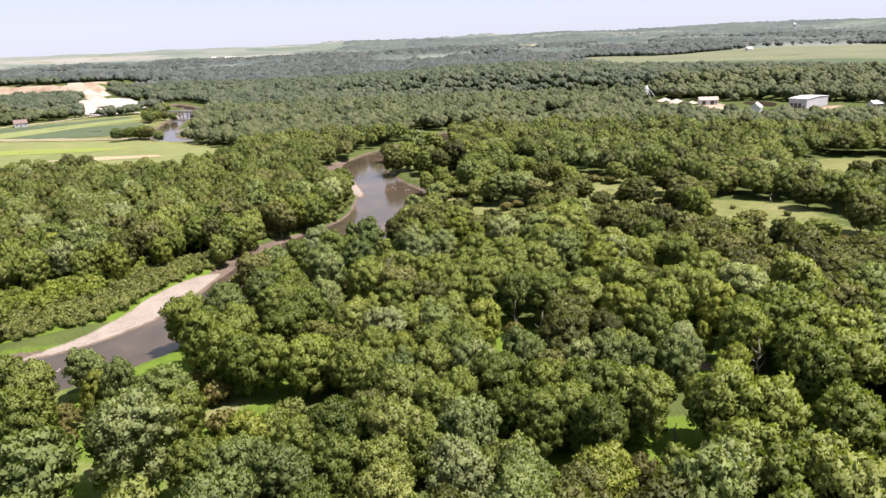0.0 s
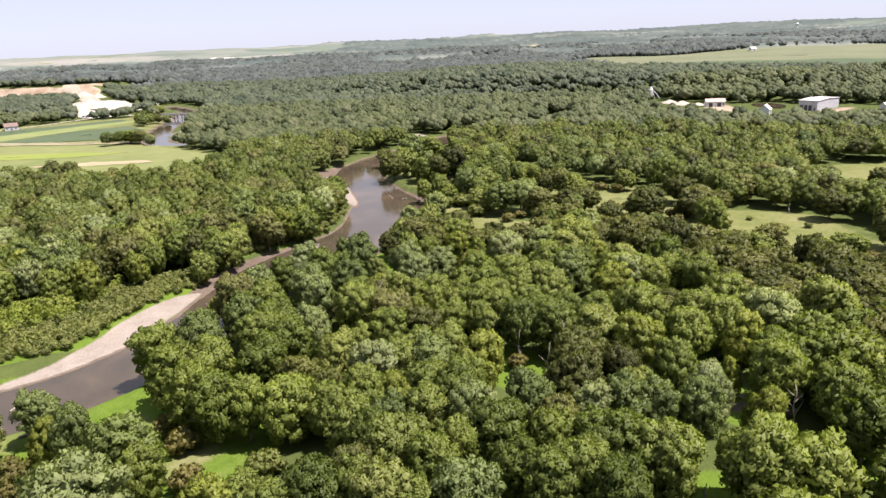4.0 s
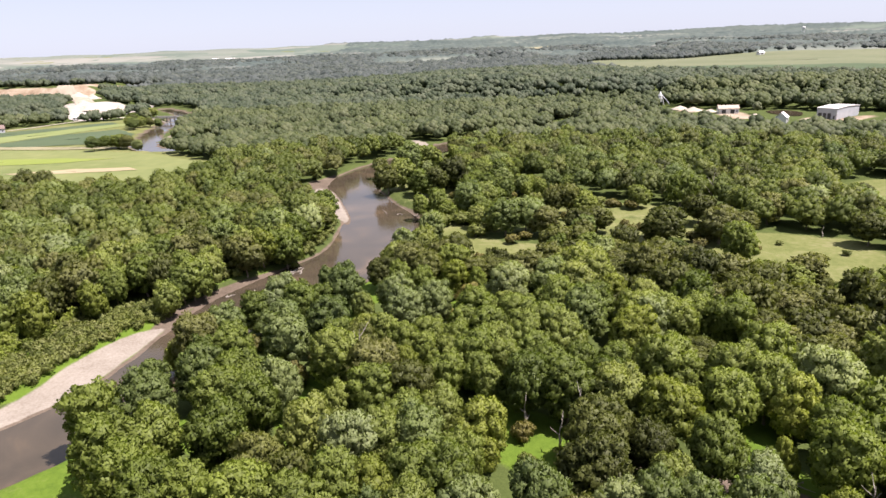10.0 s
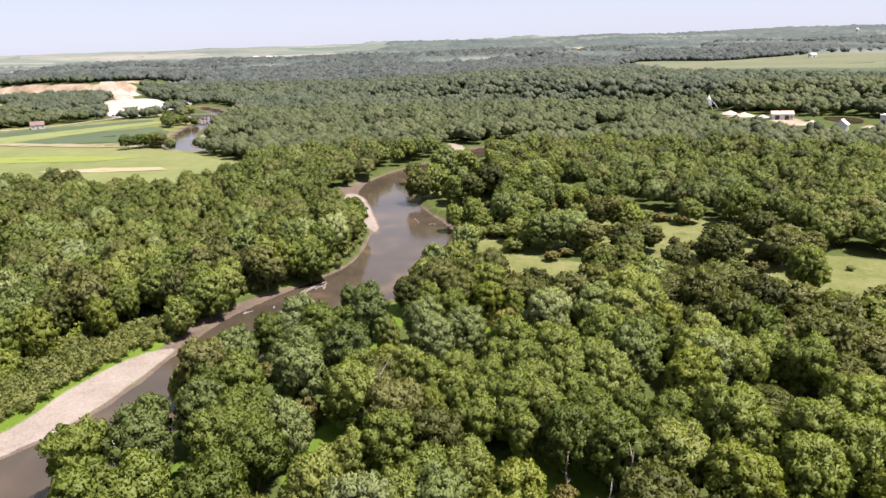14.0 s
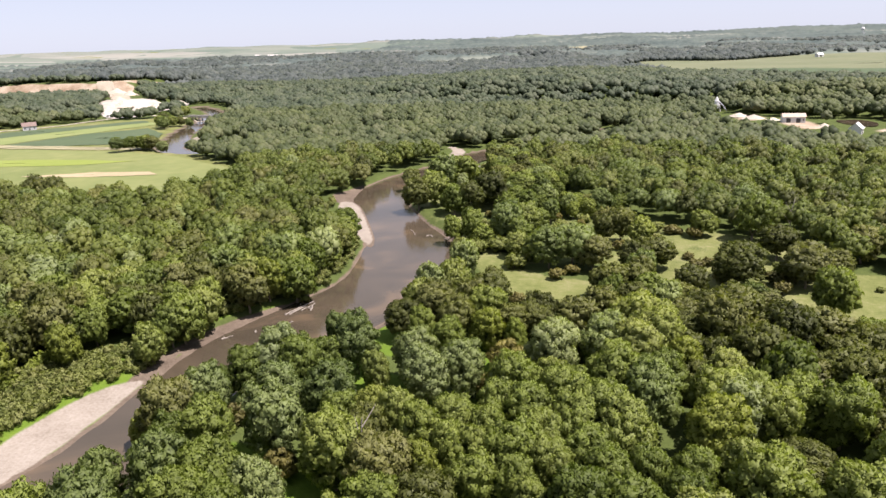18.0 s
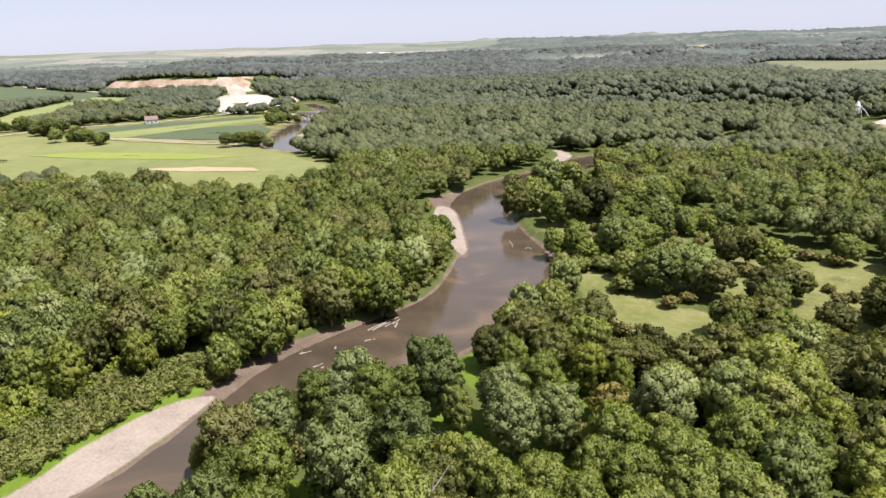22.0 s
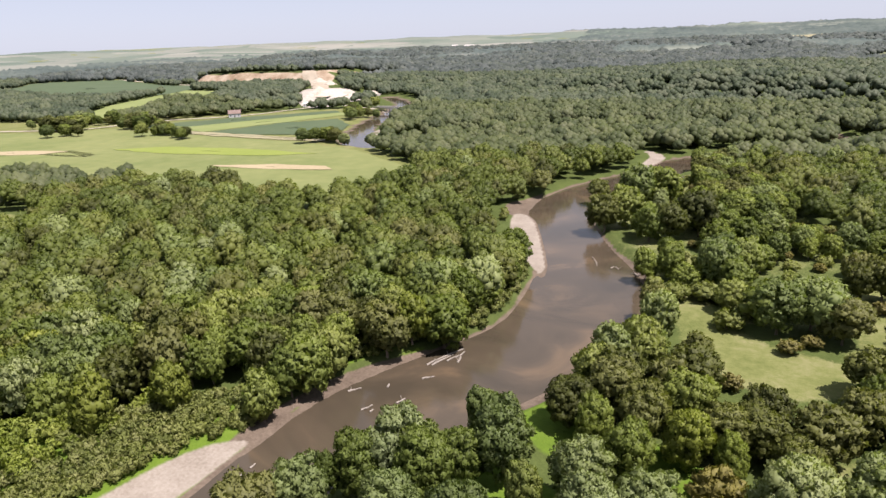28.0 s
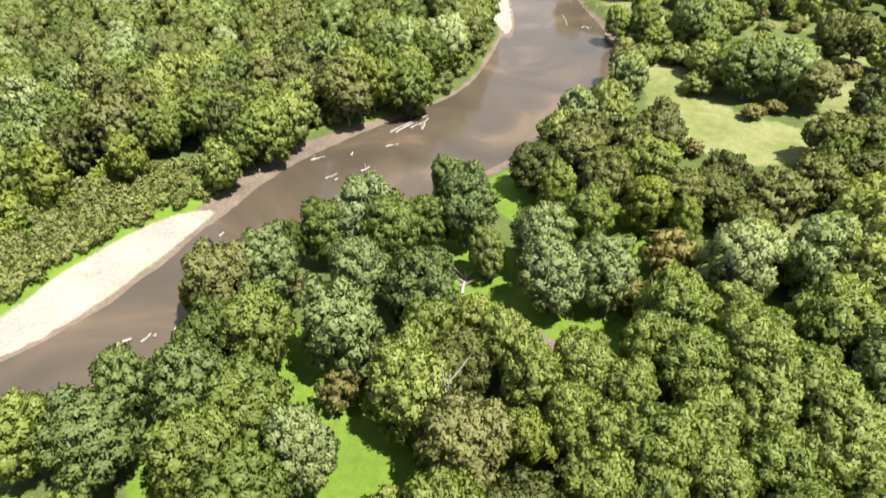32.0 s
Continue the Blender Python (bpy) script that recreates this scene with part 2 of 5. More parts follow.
# sand bars and mud shelves: middle and half width
SANDS = [smooth_path(r, 1.5) for r in (
    [(-128, 145, 1.5), (-117, 151.5, 2.2), (-107, 161, 3.6), (-101, 172, 5.0), (-98.3, 180, 5.8), (-97, 188, 6.2), (-95.2, 198, 5.6), (-93.2, 206, 4.6), (-90.5, 212, 2.4)],
    [(-59, 324, 1.6), (-62.5, 333, 3.4), (-67, 343, 4.8), (-72, 355, 5.8), (-78, 371, 6.3), (-83, 386, 5.6), (-86, 394, 4)],
    [(-50, 511, 2.5), (-47, 526, 4.5), (-45, 543, 5), (-52, 556, 3)],
    [(-55, 444, 2), (-48, 456, 2.5), (-42, 469, 3), (-34, 481, 3.5), (-25, 487, 3)],
    [(-318, 610, 3), (-322, 640, 3)],
    [(-262, 590, 3), (-282, 640, 4)])]
MUDS = [smooth_path(r, 1.5) for r in (
    [(-91, 213, 2.0), (-90, 224, 1.7), (-87, 236, 1.5), (-82, 247, 1.5), (-75, 256, 1.8), (-67, 265, 1.5)],
    [(-88, 398, 6), (-92, 409, 5), (-89, 420, 3), (-87, 434, 1)],
    [(-58, 226, 2), (-50, 236, 3), (-42, 248, 4), (-37, 258, 3)],
    [(-25, 300, 1.5), (-25, 322, 2), (-32, 338, 2.5), (-42, 354, 2.5), (-50, 370, 2)])]
# openings with lush grass
LUSH = [smooth_path(r, 2) for r in (
    [(-46, 219, 4), (-38, 212, 6.5), (-28, 207, 6.5), (-16, 202, 5), (-2, 200, 4.5)],
    [(-56, 183, 3), (-48, 177, 5), (-39, 171, 6), (-33, 162, 7), (-30, 154, 7)],
    [(-86, 140, 6), (-70, 143, 6), (-58, 134, 7), (-48, 124, 7), (-52, 112, 9), (-75, 108, 9), (-84, 116, 5)],
    [(-3, 162, 4), (6, 158, 7), (11, 150, 5)],
    [(50, 163, 3), (47, 150, 3.5), (50, 137, 4.5)],
    [(30, 109, 5), (38, 111, 5)], [(57, 124, 4), (64, 119, 5)], [(0, 102, 4), (14, 100, 4)],
    [(-38, 240, 4), (-31, 232, 3.5)], [(-14, 231, 3.5), (-8, 226, 4)], [(10, 213, 4), (15, 209, 3)], [(-58, 160, 4), (-52, 156, 4)],
    [(-95, 224, -0.4), (-93.5, 234, -0.5), (-89, 243, -0.8), (-85, 250, -1.0), (-79, 258, -1.2)])]
# paler grazed meadows
MEADOWS = [smooth_path(r, 3) for r in (
    [(-30, 366, 2.5), (-20, 352, 5), (-14, 330, 5), (-12, 304, 5.5), (-3, 283, 9), (8, 273, 12), (15, 275, 8)],
    [(68, 270, 5), (84, 274, 8), (100, 270, 20), (113, 256, 23), (124, 243, 15), (135, 230, 8)],
    [(168, 342, 9), (186, 358, 17), (203, 358, 17), (214, 340, 14)], [(160, 322, 9), (188, 318, 14), (204, 322, 10)],
    [(28, 285, 6), (40, 300, 6), (52, 310, 5)], [(12, 232, 4), (22, 240, 4)], [(30, 330, 5), (42, 345, 5)],
    [(-318, 318, 14), (-292, 308, 14)], [(150, 330, 7), (165, 340, 6)])]
SCRUB = smooth_path([(-183, 154, 15), (-158, 163, 18.5), (-136, 175.5, 19.5), (-117, 189.5, 18.5), (-109.5, 200, 15.5), (-102, 212.5, 10.5), (-97, 224, 4)], 2)


BARE = [smooth_path(r, 3) for r in (
    [(-670, 1122, 8), (-625, 1180, 10), (-600, 1250, 10)],
    [(168, 735, 4), (180, 690, 6), (196, 655, 8), (210, 628, 8), (209, 605, 5)],
    [(250, 590, 4), (262, 575, 7), (285, 584, 6), (298, 592, 4)], [(144, 832, 5), (150, 842, 4)])]
ROADS = [smooth_path(r, 4) for r in (
    [(-700, 560, 2.2), (-586, 593, 2.4), (-565, 637, 2.4), (-537, 670, 2.4), (-485, 712, 2.4), (-452, 783, 2.6), (-428, 815, 3)],
    [(-420, 815, 3), (-380, 790, 3), (-334, 766, 3), (-280, 770, 3)],
    [(-603, 689, 2), (-637, 731, 2), (-672, 797, 2)], [(-1238, 1256, 4), (-1062, 1200, 4), (-812, 1060, 4)],
    [(430, 1140, 3), (400, 1080, 3), (392, 1010, 3)])]
DIRT = [smooth_path(r, 1.5) for r in (
    [(-28, 200, 1.2), (-22, 197.5, 2.0), (-15, 194.5, 2.2), (-10, 192, 1.5)],
    [(22, 150, 1), (32, 146, 2), (42, 141, 2.2), (50, 138, 2), (58, 136, 1.2)], [(66, 113, 2), (74, 108, 2)])]
# fields by their corners
FIELDS = {
    "bean_field": [(-720, 552), (-594, 568), (-549, 606), (-454, 584), (-363, 566), (-296, 554), (-242, 529), (-168, 470), (-164, 428), (-178, 394), (-225, 392), (-275, 398), (-338, 400), (-417, 394), (-520, 396), (-720, 398)],
    "corn_field": [(-548, 622), (-480, 695), (-402, 764), (-386, 748), (-440, 680), (-492, 612)],
    "hay_strip": [(-492, 612), (-440, 680), (-386, 748), (-362, 738), (-402, 660), (-436, 598)],
    "clover_field": [(-430, 596), (-398, 660), (-358, 697), (-320, 655), (-302, 597), (-370, 588)],
    "stubble_strip": [(-462, 586), (-458, 600), (-369, 586), (-292, 572), (-288, 560), (-369, 571)],
    "hill_crop": [(-1380, 1150), (-1359, 1195), (-1227, 1250), (-828, 1056), (-765, 896), (-787, 805), (-888, 810), (-1250, 960)],
    "hill_pasture": [(-683, 690), (-743, 840), (-801, 973), (-725, 955), (-650, 891), (-617, 784), (-624, 746), (-611, 711), (-606, 673), (-605, 636)],
    "upland_field": [(150, 1380), (188, 1523), (254, 1700), (430, 1690), (543, 1760), (692, 1800), (940, 1690), (1080, 1400), (560, 860), (465, 840), (430, 853), (389, 960), (326, 1000), (240, 1120)],
    "lower_field": [(392, 827), (448, 792), (560, 850), (480, 848)],
    "far_clearing": [(120, 2500), (169, 3000), (330, 3100), (316, 2850), (186, 2480)],
    "far_plain": [(-4800, 1500), (-2110, 1592), (-2080, 2100), (-1900, 2500), (-1500, 2650), (-997, 2778), (-700, 3400), (-900, 4800), (-4800, 4800)]}


# ground kept free of tall chance trees, so that the openings show
KEEP = [smooth_path(r, 2) for r in (
    [(-46, 204, 5), (-32, 196, 7), (-18, 189, 7), (-2, 187, 6)], [(-50, 170, 4), (-40, 159, 5), (-32, 146, 6)],
    [(-74, 126, 7), (-50, 106, 10), (-75, 98, 10)], [(4, 146, 6), (8, 138, 6)], [(47, 128, 5), (50, 120, 5)], [(31, 99, 5), (37, 99, 5)], [(56, 112, 5), (63, 108, 5)],
    [(-12, 285, 6), (-4, 268, 7), (8, 258, 9), (16, 262, 7)], [(-36, 228, 4), (-12, 222, 4)])]
LAWN = [(-104, 80), (-42, 80), (-38, 112), (-45, 126), (-62, 138), (-100, 146)]
# thinly grown ground: the point inside the bend, and the low thorn trees before the meadow
POINT = [(-62, 352), (-26, 296), (-8, 296), (20, 300), (64, 292), (70, 330), (34, 380), (12, 440), (4, 500), (-8, 520), (-24, 494), (-44, 470)]
GLADE = [(22, 306), (38, 330), (66, 342), (100, 322), (98, 296), (80, 254), (62, 256), (44, 258), (30, 280)]
THORNS = [(24, 226), (30, 190), (44, 168), (110, 162), (170, 205), (150, 240), (84, 236), (60, 262), (24, 262)]


LOW = [[(56, 262), (90, 212), (150, 190), (172, 215), (142, 222), (118, 230), (90, 234), (66, 266)], [(140, 285), (205, 285), (205, 309), (145, 313)]]


def inside(corners, x, y):
    odd = np.zeros(np.shape(x), bool)
    for (ax, ay), (bx, by) in zip(corners, corners[1:] + corners[:1]):
        cross = (ay > y) != (by > y)
        odd ^= cross & (x < (bx - ax) * (y - ay) / (by - ay + 1e-9) + ax)
    return odd


def reach_all(paths, x, y):
    return np.min([reach(p, x, y) for p in paths], axis=0)


def step01(v, a, b):
    u = np.clip((v - a) / (b - a), 0, 1)
    return u * u * (3 - 2 * u)


def waves(x, y, size, seed, octaves=3):
    """Cheap rolling relief from a few sines."""
    r = np.random.default_rng(seed)
    z = 0
    for o in range(octaves):
        for _ in range(4):
            ang, ph = r.uniform(0, 6.28, 2)
            k = 6.28 / (size * r.uniform(0.7, 1.4)) * 1.9**o
            z = z + np.sin((x * np.cos(ang) + y * np.sin(ang)) * k + ph) * 0.55**o
    return z / 5


def cut_frame(x, y):
    """Along (0 to 1) and behind the quarry's cut face."""
    ax, ay, bx, by = -930, 1140, -640, 1115
    dx, dy = bx - ax, by - ay
    n = math.hypot(dx, dy)
    return ((x - ax) * dx + (y - ay) * dy) / n**2, ((x - ax) * -dy + (y - ay) * dx) / n


def upland(x, y):
    """The valley's sides and the plateau behind, without the river."""
    foot = np.interp(x, [-1500, -700, -540, -470, -380, -280, -181, -110, -53, -4, 40, 86, 130, 177, 205, 230, 274, 310, 420, 1500], [560, 640, 680, 1000, 1010, 950, 885, 838, 810, 798, 772, 752, 748, 752, 705, 678, 668, 650, 690, 800])
    high = np.interp(x, [-900, -480, -380, -280, -181, -110, -53, 100, 177, 221, 420, 700], [7, 7, 6, 7, 10, 14, 18, 19, 16, 12, 12, 10])
    rise = step01(y, foot, foot + np.interp(x, [-480, -300, -150], [120, 120, 70])) * high * (1 - 0.45 * step01(y, foot + 150, foot + 700))
    far = np.hypot(x, y)
    rise = rise + step01(far, 1300, 4700) * 30 + step01(far, 3900, 4860) * 24 + step01(far, 800, 1700) * (4 * waves(x, y, 420, 3) + 5 * waves(x, y, 1200, 5))
    rise = rise + step01(far, 1600, 2600) * 9 * waves(x, y, 800, 11, 2)
    u, v = cut_frame(x, y)
    rise = rise + 18 * step01(v, 0, 26) * (1 - step01(v, 120, 520)) * step01(u, -0.1, 0.05) * (1 - step01(u, 0.95, 1.15))
    rise = rise + 3 * step01(y, 545, 590) * step01(x, 150, 190) * (1 - step01(x, 420, 520)) * (1 - step01(y, 740, 780))
    return 1.9 + 0.25 * waves(x, y, 60, 9) + rise


def land(x, y, parts=False):
    x, y = np.asarray(x, float).ravel(), np.asarray(y, float).ravel()
    z = upland(x, y)
    sd = reach(RIVER, x, y)
    sand, mud = reach_all(SANDS, x, y), reach_all(MUDS, x, y)
    bar = 1 - step01(np.minimum(sand, mud), -1.0, 2.5)
    bank = np.clip(sd, -3.0, 40)
    steep = np.minimum(z, 0.85 * bank)
    gentle = np.minimum(z, 0.11 * bank + 0.02)
    low = steep * (1 - bar) + gentle * bar
    # bars stand clear of the shallows
    low = np.maximum(low, -0.4 + 0.85 * step01(-sand, -2.4, 3.2))
    z = np.where(sd < 40, low, z)
    return (z, sd, sand, mud) if parts else z


def spread(lo, hi, fine_lo, fine_hi, step, grow):
    out = list(np.arange(fine_lo, fine_hi, step))
    d, v = step, out[-1]
    while v < hi:
        d *= grow
        v += d
        out.append(min(v, hi))
    d, v, low = step, fine_lo, []
    while v > lo:
        d *= grow
        v -= d
        low.append(max(v, lo))
    return np.array(low[::-1] + out)


def mesh_from(name, verts, faces, material, smooth=False):
    """faces: an int array of quads or triangles."""
    me = bpy.data.meshes.new(name)
    verts, faces = np.asarray(verts, np.float32), np.asarray(faces, np.int32)
    n, k = faces.shape
    me.vertices.add(len(verts))
    me.vertices.foreach_set("co", verts.ravel())
    me.loops.add(n * k)
    me.loops.foreach_set("vertex_index", faces.ravel())
    me.polygons.add(n)
    me.polygons.foreach_set("loop_start", np.arange(0, n * k, k, dtype=np.int32))
    me.polygons.foreach_set("loop_total", np.full(n, k, np.int32))
    if smooth:
        me.polygons.foreach_set("use_smooth", np.ones(n, bool))
    me.update(calc_edges=True)
    me.materials.append(material)
    return me


def grid_faces(nx, ny):
    i = np.arange((ny - 1) * nx).reshape(ny - 1, nx)[:, :-1].ravel()
    return np.stack([i, i + 1, i + nx + 1, i + nx], -1)


def build_ground():
    xs = spread(-4900, 4900, -190, 90, 1.6, 1.045)
    ys = spread(-4900, 4900, 90, 400, 1.7, 1.035)
    # closer lines over the quarry and the upland fields
    xs = np.unique(np.concatenate([xs[(xs < -970) | ((xs > -360) & (xs < 120)) | (xs > 1250)], np.arange(-970, -358, 8.0), np.arange(120, 1252, 22.0), np.arange(-1500, -970, 20.0)]))
    ys = np.unique(np.concatenate([ys[(ys < 760) | (ys > 1800)], np.arange(760, 1200, 8.0), np.arange(1200, 1800, 20.0)]))
    gx, gy = np.meshgrid(xs, ys)
    gx, gy = gx.ravel(), gy.ravel()
    z, sd, sand, mud = land(gx, gy, True)
    me = mesh_from("ground", np.stack([gx, gy, z], -1), grid_faces(len(xs), len(ys)), GROUND, True)
    lush, meadow = reach_all(LUSH, gx, gy), reach_all(MEADOWS, gx, gy)
    scrub = reach(SCRUB, gx, gy)
    c = np.zeros((len(gx), 4), np.float32)
    soft = lambda d, w: 1 - step01(d, -w, w)
    c[:, 0] = soft(sand + 0.6, 2.2) * step01(z, 0.0, 0.3)
    c[:, 1] = np.maximum(np.maximum(soft(sd - np.where(gy < 262, 1.5, 0.6), 0.9), soft(mud, 1.2)) * (sd < 12), soft(reach_all(DIRT, gx, gy), 1.0))
    c[:, 2] = np.max([soft(meadow, 5), (0.45 + 0.15 * waves(gx, gy, 18, 4)) * inside(POINT, gx, gy), (0.62 + 0.2 * waves(gx, gy, 18, 6)) * inside(GLADE, gx, gy), (0.42 + 0.3 * waves(gx, gy, 16, 14)) * inside(LAWN, gx, gy), step01(np.hypot(gx, gy - 100), 1500, 1800), inside([(-800, 392), (-170, 386), (-160, 420), (-172, 480), (-300, 600), (-330, 760), (-380, 800), (-560, 700), (-800, 640)], gx, gy)], axis=0)
    c[:, 3] = 1
    d = np.zeros_like(c)
    d[:, 0] = np.max([soft(lush - 2, 3), soft(scrub - 1.5, 2.5), inside(LAWN, gx, gy)], axis=0)
    d[:, 0] = np.maximum(d[:, 0], soft(sd - 3.4, 1.2) * 0.55 * (gy < 262))
    u, v = cut_frame(gx, gy)
    d[:, 1] = np.maximum(soft(reach_all(BARE, gx, gy), 6), soft(np.abs(v - 10) - 12, 5) * (u > -0.02) * (u < 1.05))
    d[:, 3] = 1
    for nm, arr in (("cover", c), ("cover_two", d)):
        me.attributes.new(nm, "FLOAT_COLOR", "POINT").data.foreach_set("color", arr.ravel())
    return tagged(new("ground", me), "valley floor of grass, mud and river sand", "ground", kind="structure")


build_ground()


def strip(path, extra, z, step=1):
    """A flat band along a path."""
    p = path[::step]
    t = np.gradient(p[:, :2], axis=0)
    t /= np.linalg.norm(t, axis=1, keepdims=True)
    nrm = np.stack([-t[:, 1], t[:, 0]], -1)
    rows = [np.column_stack([p[:, :2] + nrm * (p[:, 2:3] + extra) * u, np.full(len(p), z)]) for u in (-1, 0, 1)]
    v = np.concatenate(rows)
    n = len(p)
    i = np.arange(n - 1)
    return v, np.vstack([np.stack([i, i + n, i + n + 1, i + 1], -1) + k * n for k in (0, 1)])


tagged(new("water", mesh_from("river_water", *strip(RIVER, 1.2, 0.0), WATER)), "brown slow river between muddy banks", "river", kind="structure")



def drape(name, corners, lift, material, label, category="field", rings=14, gap=9.0):
    """A patch of ground cover laid over the land, from its corners."""
    p = np.array(corners + corners[:1], float)
    edge = []
    for a, b in zip(p, p[1:]):
        n = max(1, int(np.hypot(*(b - a)) / gap))
        edge += [a + (b - a) * k / n for k in range(n)]
    edge = np.array(edge)
    edge += rng.normal(0, 0.8, edge.shape)
    c = edge.mean(0)
    n = len(edge)
    pts = np.vstack([c + (edge - c) * (k / rings) for k in range(1, rings + 1)] + [c])
    i = np.arange(n)
    f = [np.stack([i + k * n, (i + 1) % n + k * n, (i + 1) % n + (k + 1) * n, i + (k + 1) * n], -1) for k in range(rings - 1)]
    f.append(np.stack([i, (i + 1) % n, np.full(n, rings * n), np.full(n, rings * n)], -1))
    f = np.vstack(f)
    tri = np.vstack([f[:, [0, 1, 2]], f[:-n, [0, 2, 3]]])
    z = land(pts[:, 0], pts[:, 1]) + lift
    me = mesh_from(name, np.column_stack([pts, z]), tri, material, True)
    return tagged(new(name, me), label, category, kind="structure")


def road(name, path, lift, material, label):
    v, f = strip(path, 0, 0.0)
    v[:, 2] = land(v[:, 0], v[:, 1]) + lift
    return tagged(new(name, mesh_from(name, v, f, material)), label, "road", kind="structure")


CROP = {
    "bean": plain("bean_leaves", (0.088, 0.112, 0.036), (0.158, 0.168, 0.066), 0.012, 0.9, 0.1),
    "corn": plain("corn_leaves", (0.048, 0.070, 0.036), (0.070, 0.092, 0.048), 0.03, 0.9, 0.1),
    "hay": plain("hay_grass", (0.122, 0.151, 0.050), (0.160, 0.181, 0.071), 0.03, 0.9, 0.1),
    "lime": plain("young_bean_leaves", (0.130, 0.164, 0.034), (0.160, 0.189, 0.046), 0.03, 0.9, 0.1),
    "stubble": plain("dry_stubble", (0.180, 0.168, 0.094), (0.238, 0.215, 0.131), 0.03, 0.9, 0.1),
    "tan": plain("dry_soil", (0.232, 0.192, 0.112), (0.288, 0.244, 0.152), 0.04, 0.9, 0.1),
    "pasture": plain("pasture_grass", (0.088, 0.102, 0.054), (0.128, 0.134, 0.078), 0.008, 0.9, 0.1),
    "quarry": plain("quarry_sand", (0.17, 0.148, 0.116), (0.42, 0.39, 0.34), 0.03, 0.9, 0.1),
    "ramp": plain("tan_quarry_sand", (0.20, 0.165, 0.115), (0.33, 0.29, 0.225), 0.05, 0.9, 0.1),
    "road": plain("pale_gravel", (0.270, 0.232, 0.180), (0.375, 0.338, 0.277), 0.2, 0.9, 0.1)}
drape("bean_field", FIELDS["bean_field"], 0.25, CROP["bean"], "wide yellow-green bean field by the river")
drape("corn_field", FIELDS["corn_field"], 0.32, CROP["corn"], "dark green corn field beside the gravel road")
drape("hay_strip", FIELDS["hay_strip"], 0.28, CROP["hay"], "light green hay strip between two crops")
drape("clover_field", FIELDS["clover_field"], 0.36, CROP["corn"], "dark green clover field near the river bend")
drape("stubble_strip", FIELDS["stubble_strip"], 0.42, CROP["stubble"], "dry tan stubble strip across the fields")
drape("lime_patch", [(-440, 500), (-400, 520), (-330, 522), (-262, 512), (-300, 498), (-380, 492)], 0.45, CROP["lime"], "bright lime green patch in the bean field")
drape("dry_patch", [(-310, 458), (-270, 470), (-232, 472), (-220, 462), (-262, 456)], 0.48, CROP["tan"], "dry tan patch in the bean field")
drape("dry_patch", [(-560, 462), (-505, 484), (-466, 486), (-480, 470), (-520, 458)], 0.48, CROP["tan"], "dry tan patch in the bean field")
drape("hill_crop", FIELDS["hill_crop"], 1.0, CROP["corn"], "dark green crop on the upland slope", rings=24)
drape("hill_pasture", FIELDS["hill_pasture"], 0.8, CROP["hay"], "pale green pasture on the hillside", rings=24)
drape("upland_field", FIELDS["upland_field"], 1.2, CROP["pasture"], "pale green upland field behind the bluff", rings=30)
drape("upland_crop", [(170, 1250), (344, 1340), (560, 1150), (660, 1020), (560, 880), (440, 890), (384, 1000), (326, 1030), (250, 1110)], 1.7, CROP["corn"], "dark green upland crop behind the bluff", rings=24)
drape("lower_field", FIELDS["lower_field"], 1.0, CROP["lime"], "bright green field beside the wooded bluff")
drape("quarry_floor", [(-446, 785), (-425, 800), (-432, 850), (-438, 940), (-456, 990), (-488, 962), (-530, 975), (-568, 965), (-555, 930), (-520, 870), (-480, 815)], 0.7, CROP["quarry"], "pale bare floor of the sand quarry", "quarry", rings=20)
drape("quarry_ramp", [(-548, 950), (-532, 962), (-566, 1020), (-612, 1085), (-664, 1140), (-700, 1158), (-692, 1138), (-640, 1075), (-590, 1010)], 0.8, CROP["ramp"], "tan sandy ramp up to the quarry face", "quarry", rings=16)
drape("far_clearing", FIELDS["far_clearing"], 3.0, CROP["stubble"], "pale clearing on a far wooded hill", gap=20)
for q in ROADS:
    road("gravel_road", q, 0.55, CROP["road"], "pale gravel road past the fields")


# ---------------------------------------------------------------- trees
def cards(r, centres, normals, sizes):
    """Slender bent sprays of leaves, one to each centre; most stand out and up from the crown, some lie along it."""
    n = len(centres)
    out = np.where(r.uniform(size=(n, 1)) < 0.35, 0.9, 0.1)
    a = normals * 0.7 * out + (0, 0, 0.5) * out + r.normal(0, 0.5, (n, 3))
    a /= np.linalg.norm(a, axis=1, keepdims=True)
    b = np.cross(a, normals + r.normal(0, 0.35, (n, 3)))
    b /= np.linalg.norm(b, axis=1, keepdims=True) + 1e-9
    nr = np.cross(b, a)
    s = sizes[:, None]
    w = r.uniform(0.22, 0.42, (n, 1))
    p0, p2 = centres - a * s * 0.55, centres + a * s * 0.65
    mid = centres + a * s * r.uniform(-0.05, 0.2, (n, 1)) + nr * s * 0.16
    v = np.stack([p0, mid + b * s * w, p2, mid - b * s * w], 1).reshape(-1, 3)
    i = np.arange(n) * 4
    return v, nr, np.vstack([np.stack([i, i + 1, i + 2], -1), np.stack([i, i + 2, i + 3], -1)])


def ico():
    bm = bmesh.new()
    bmesh.ops.create_icosphere(bm, subdivisions=1, radius=1)
    v = np.array([q.co[:] for q in bm.verts])
    f = np.array([[q.index for q in p.verts] for p in bm.faces])
    bm.free()
    return v, f


ICO_V, ICO_F = ico()


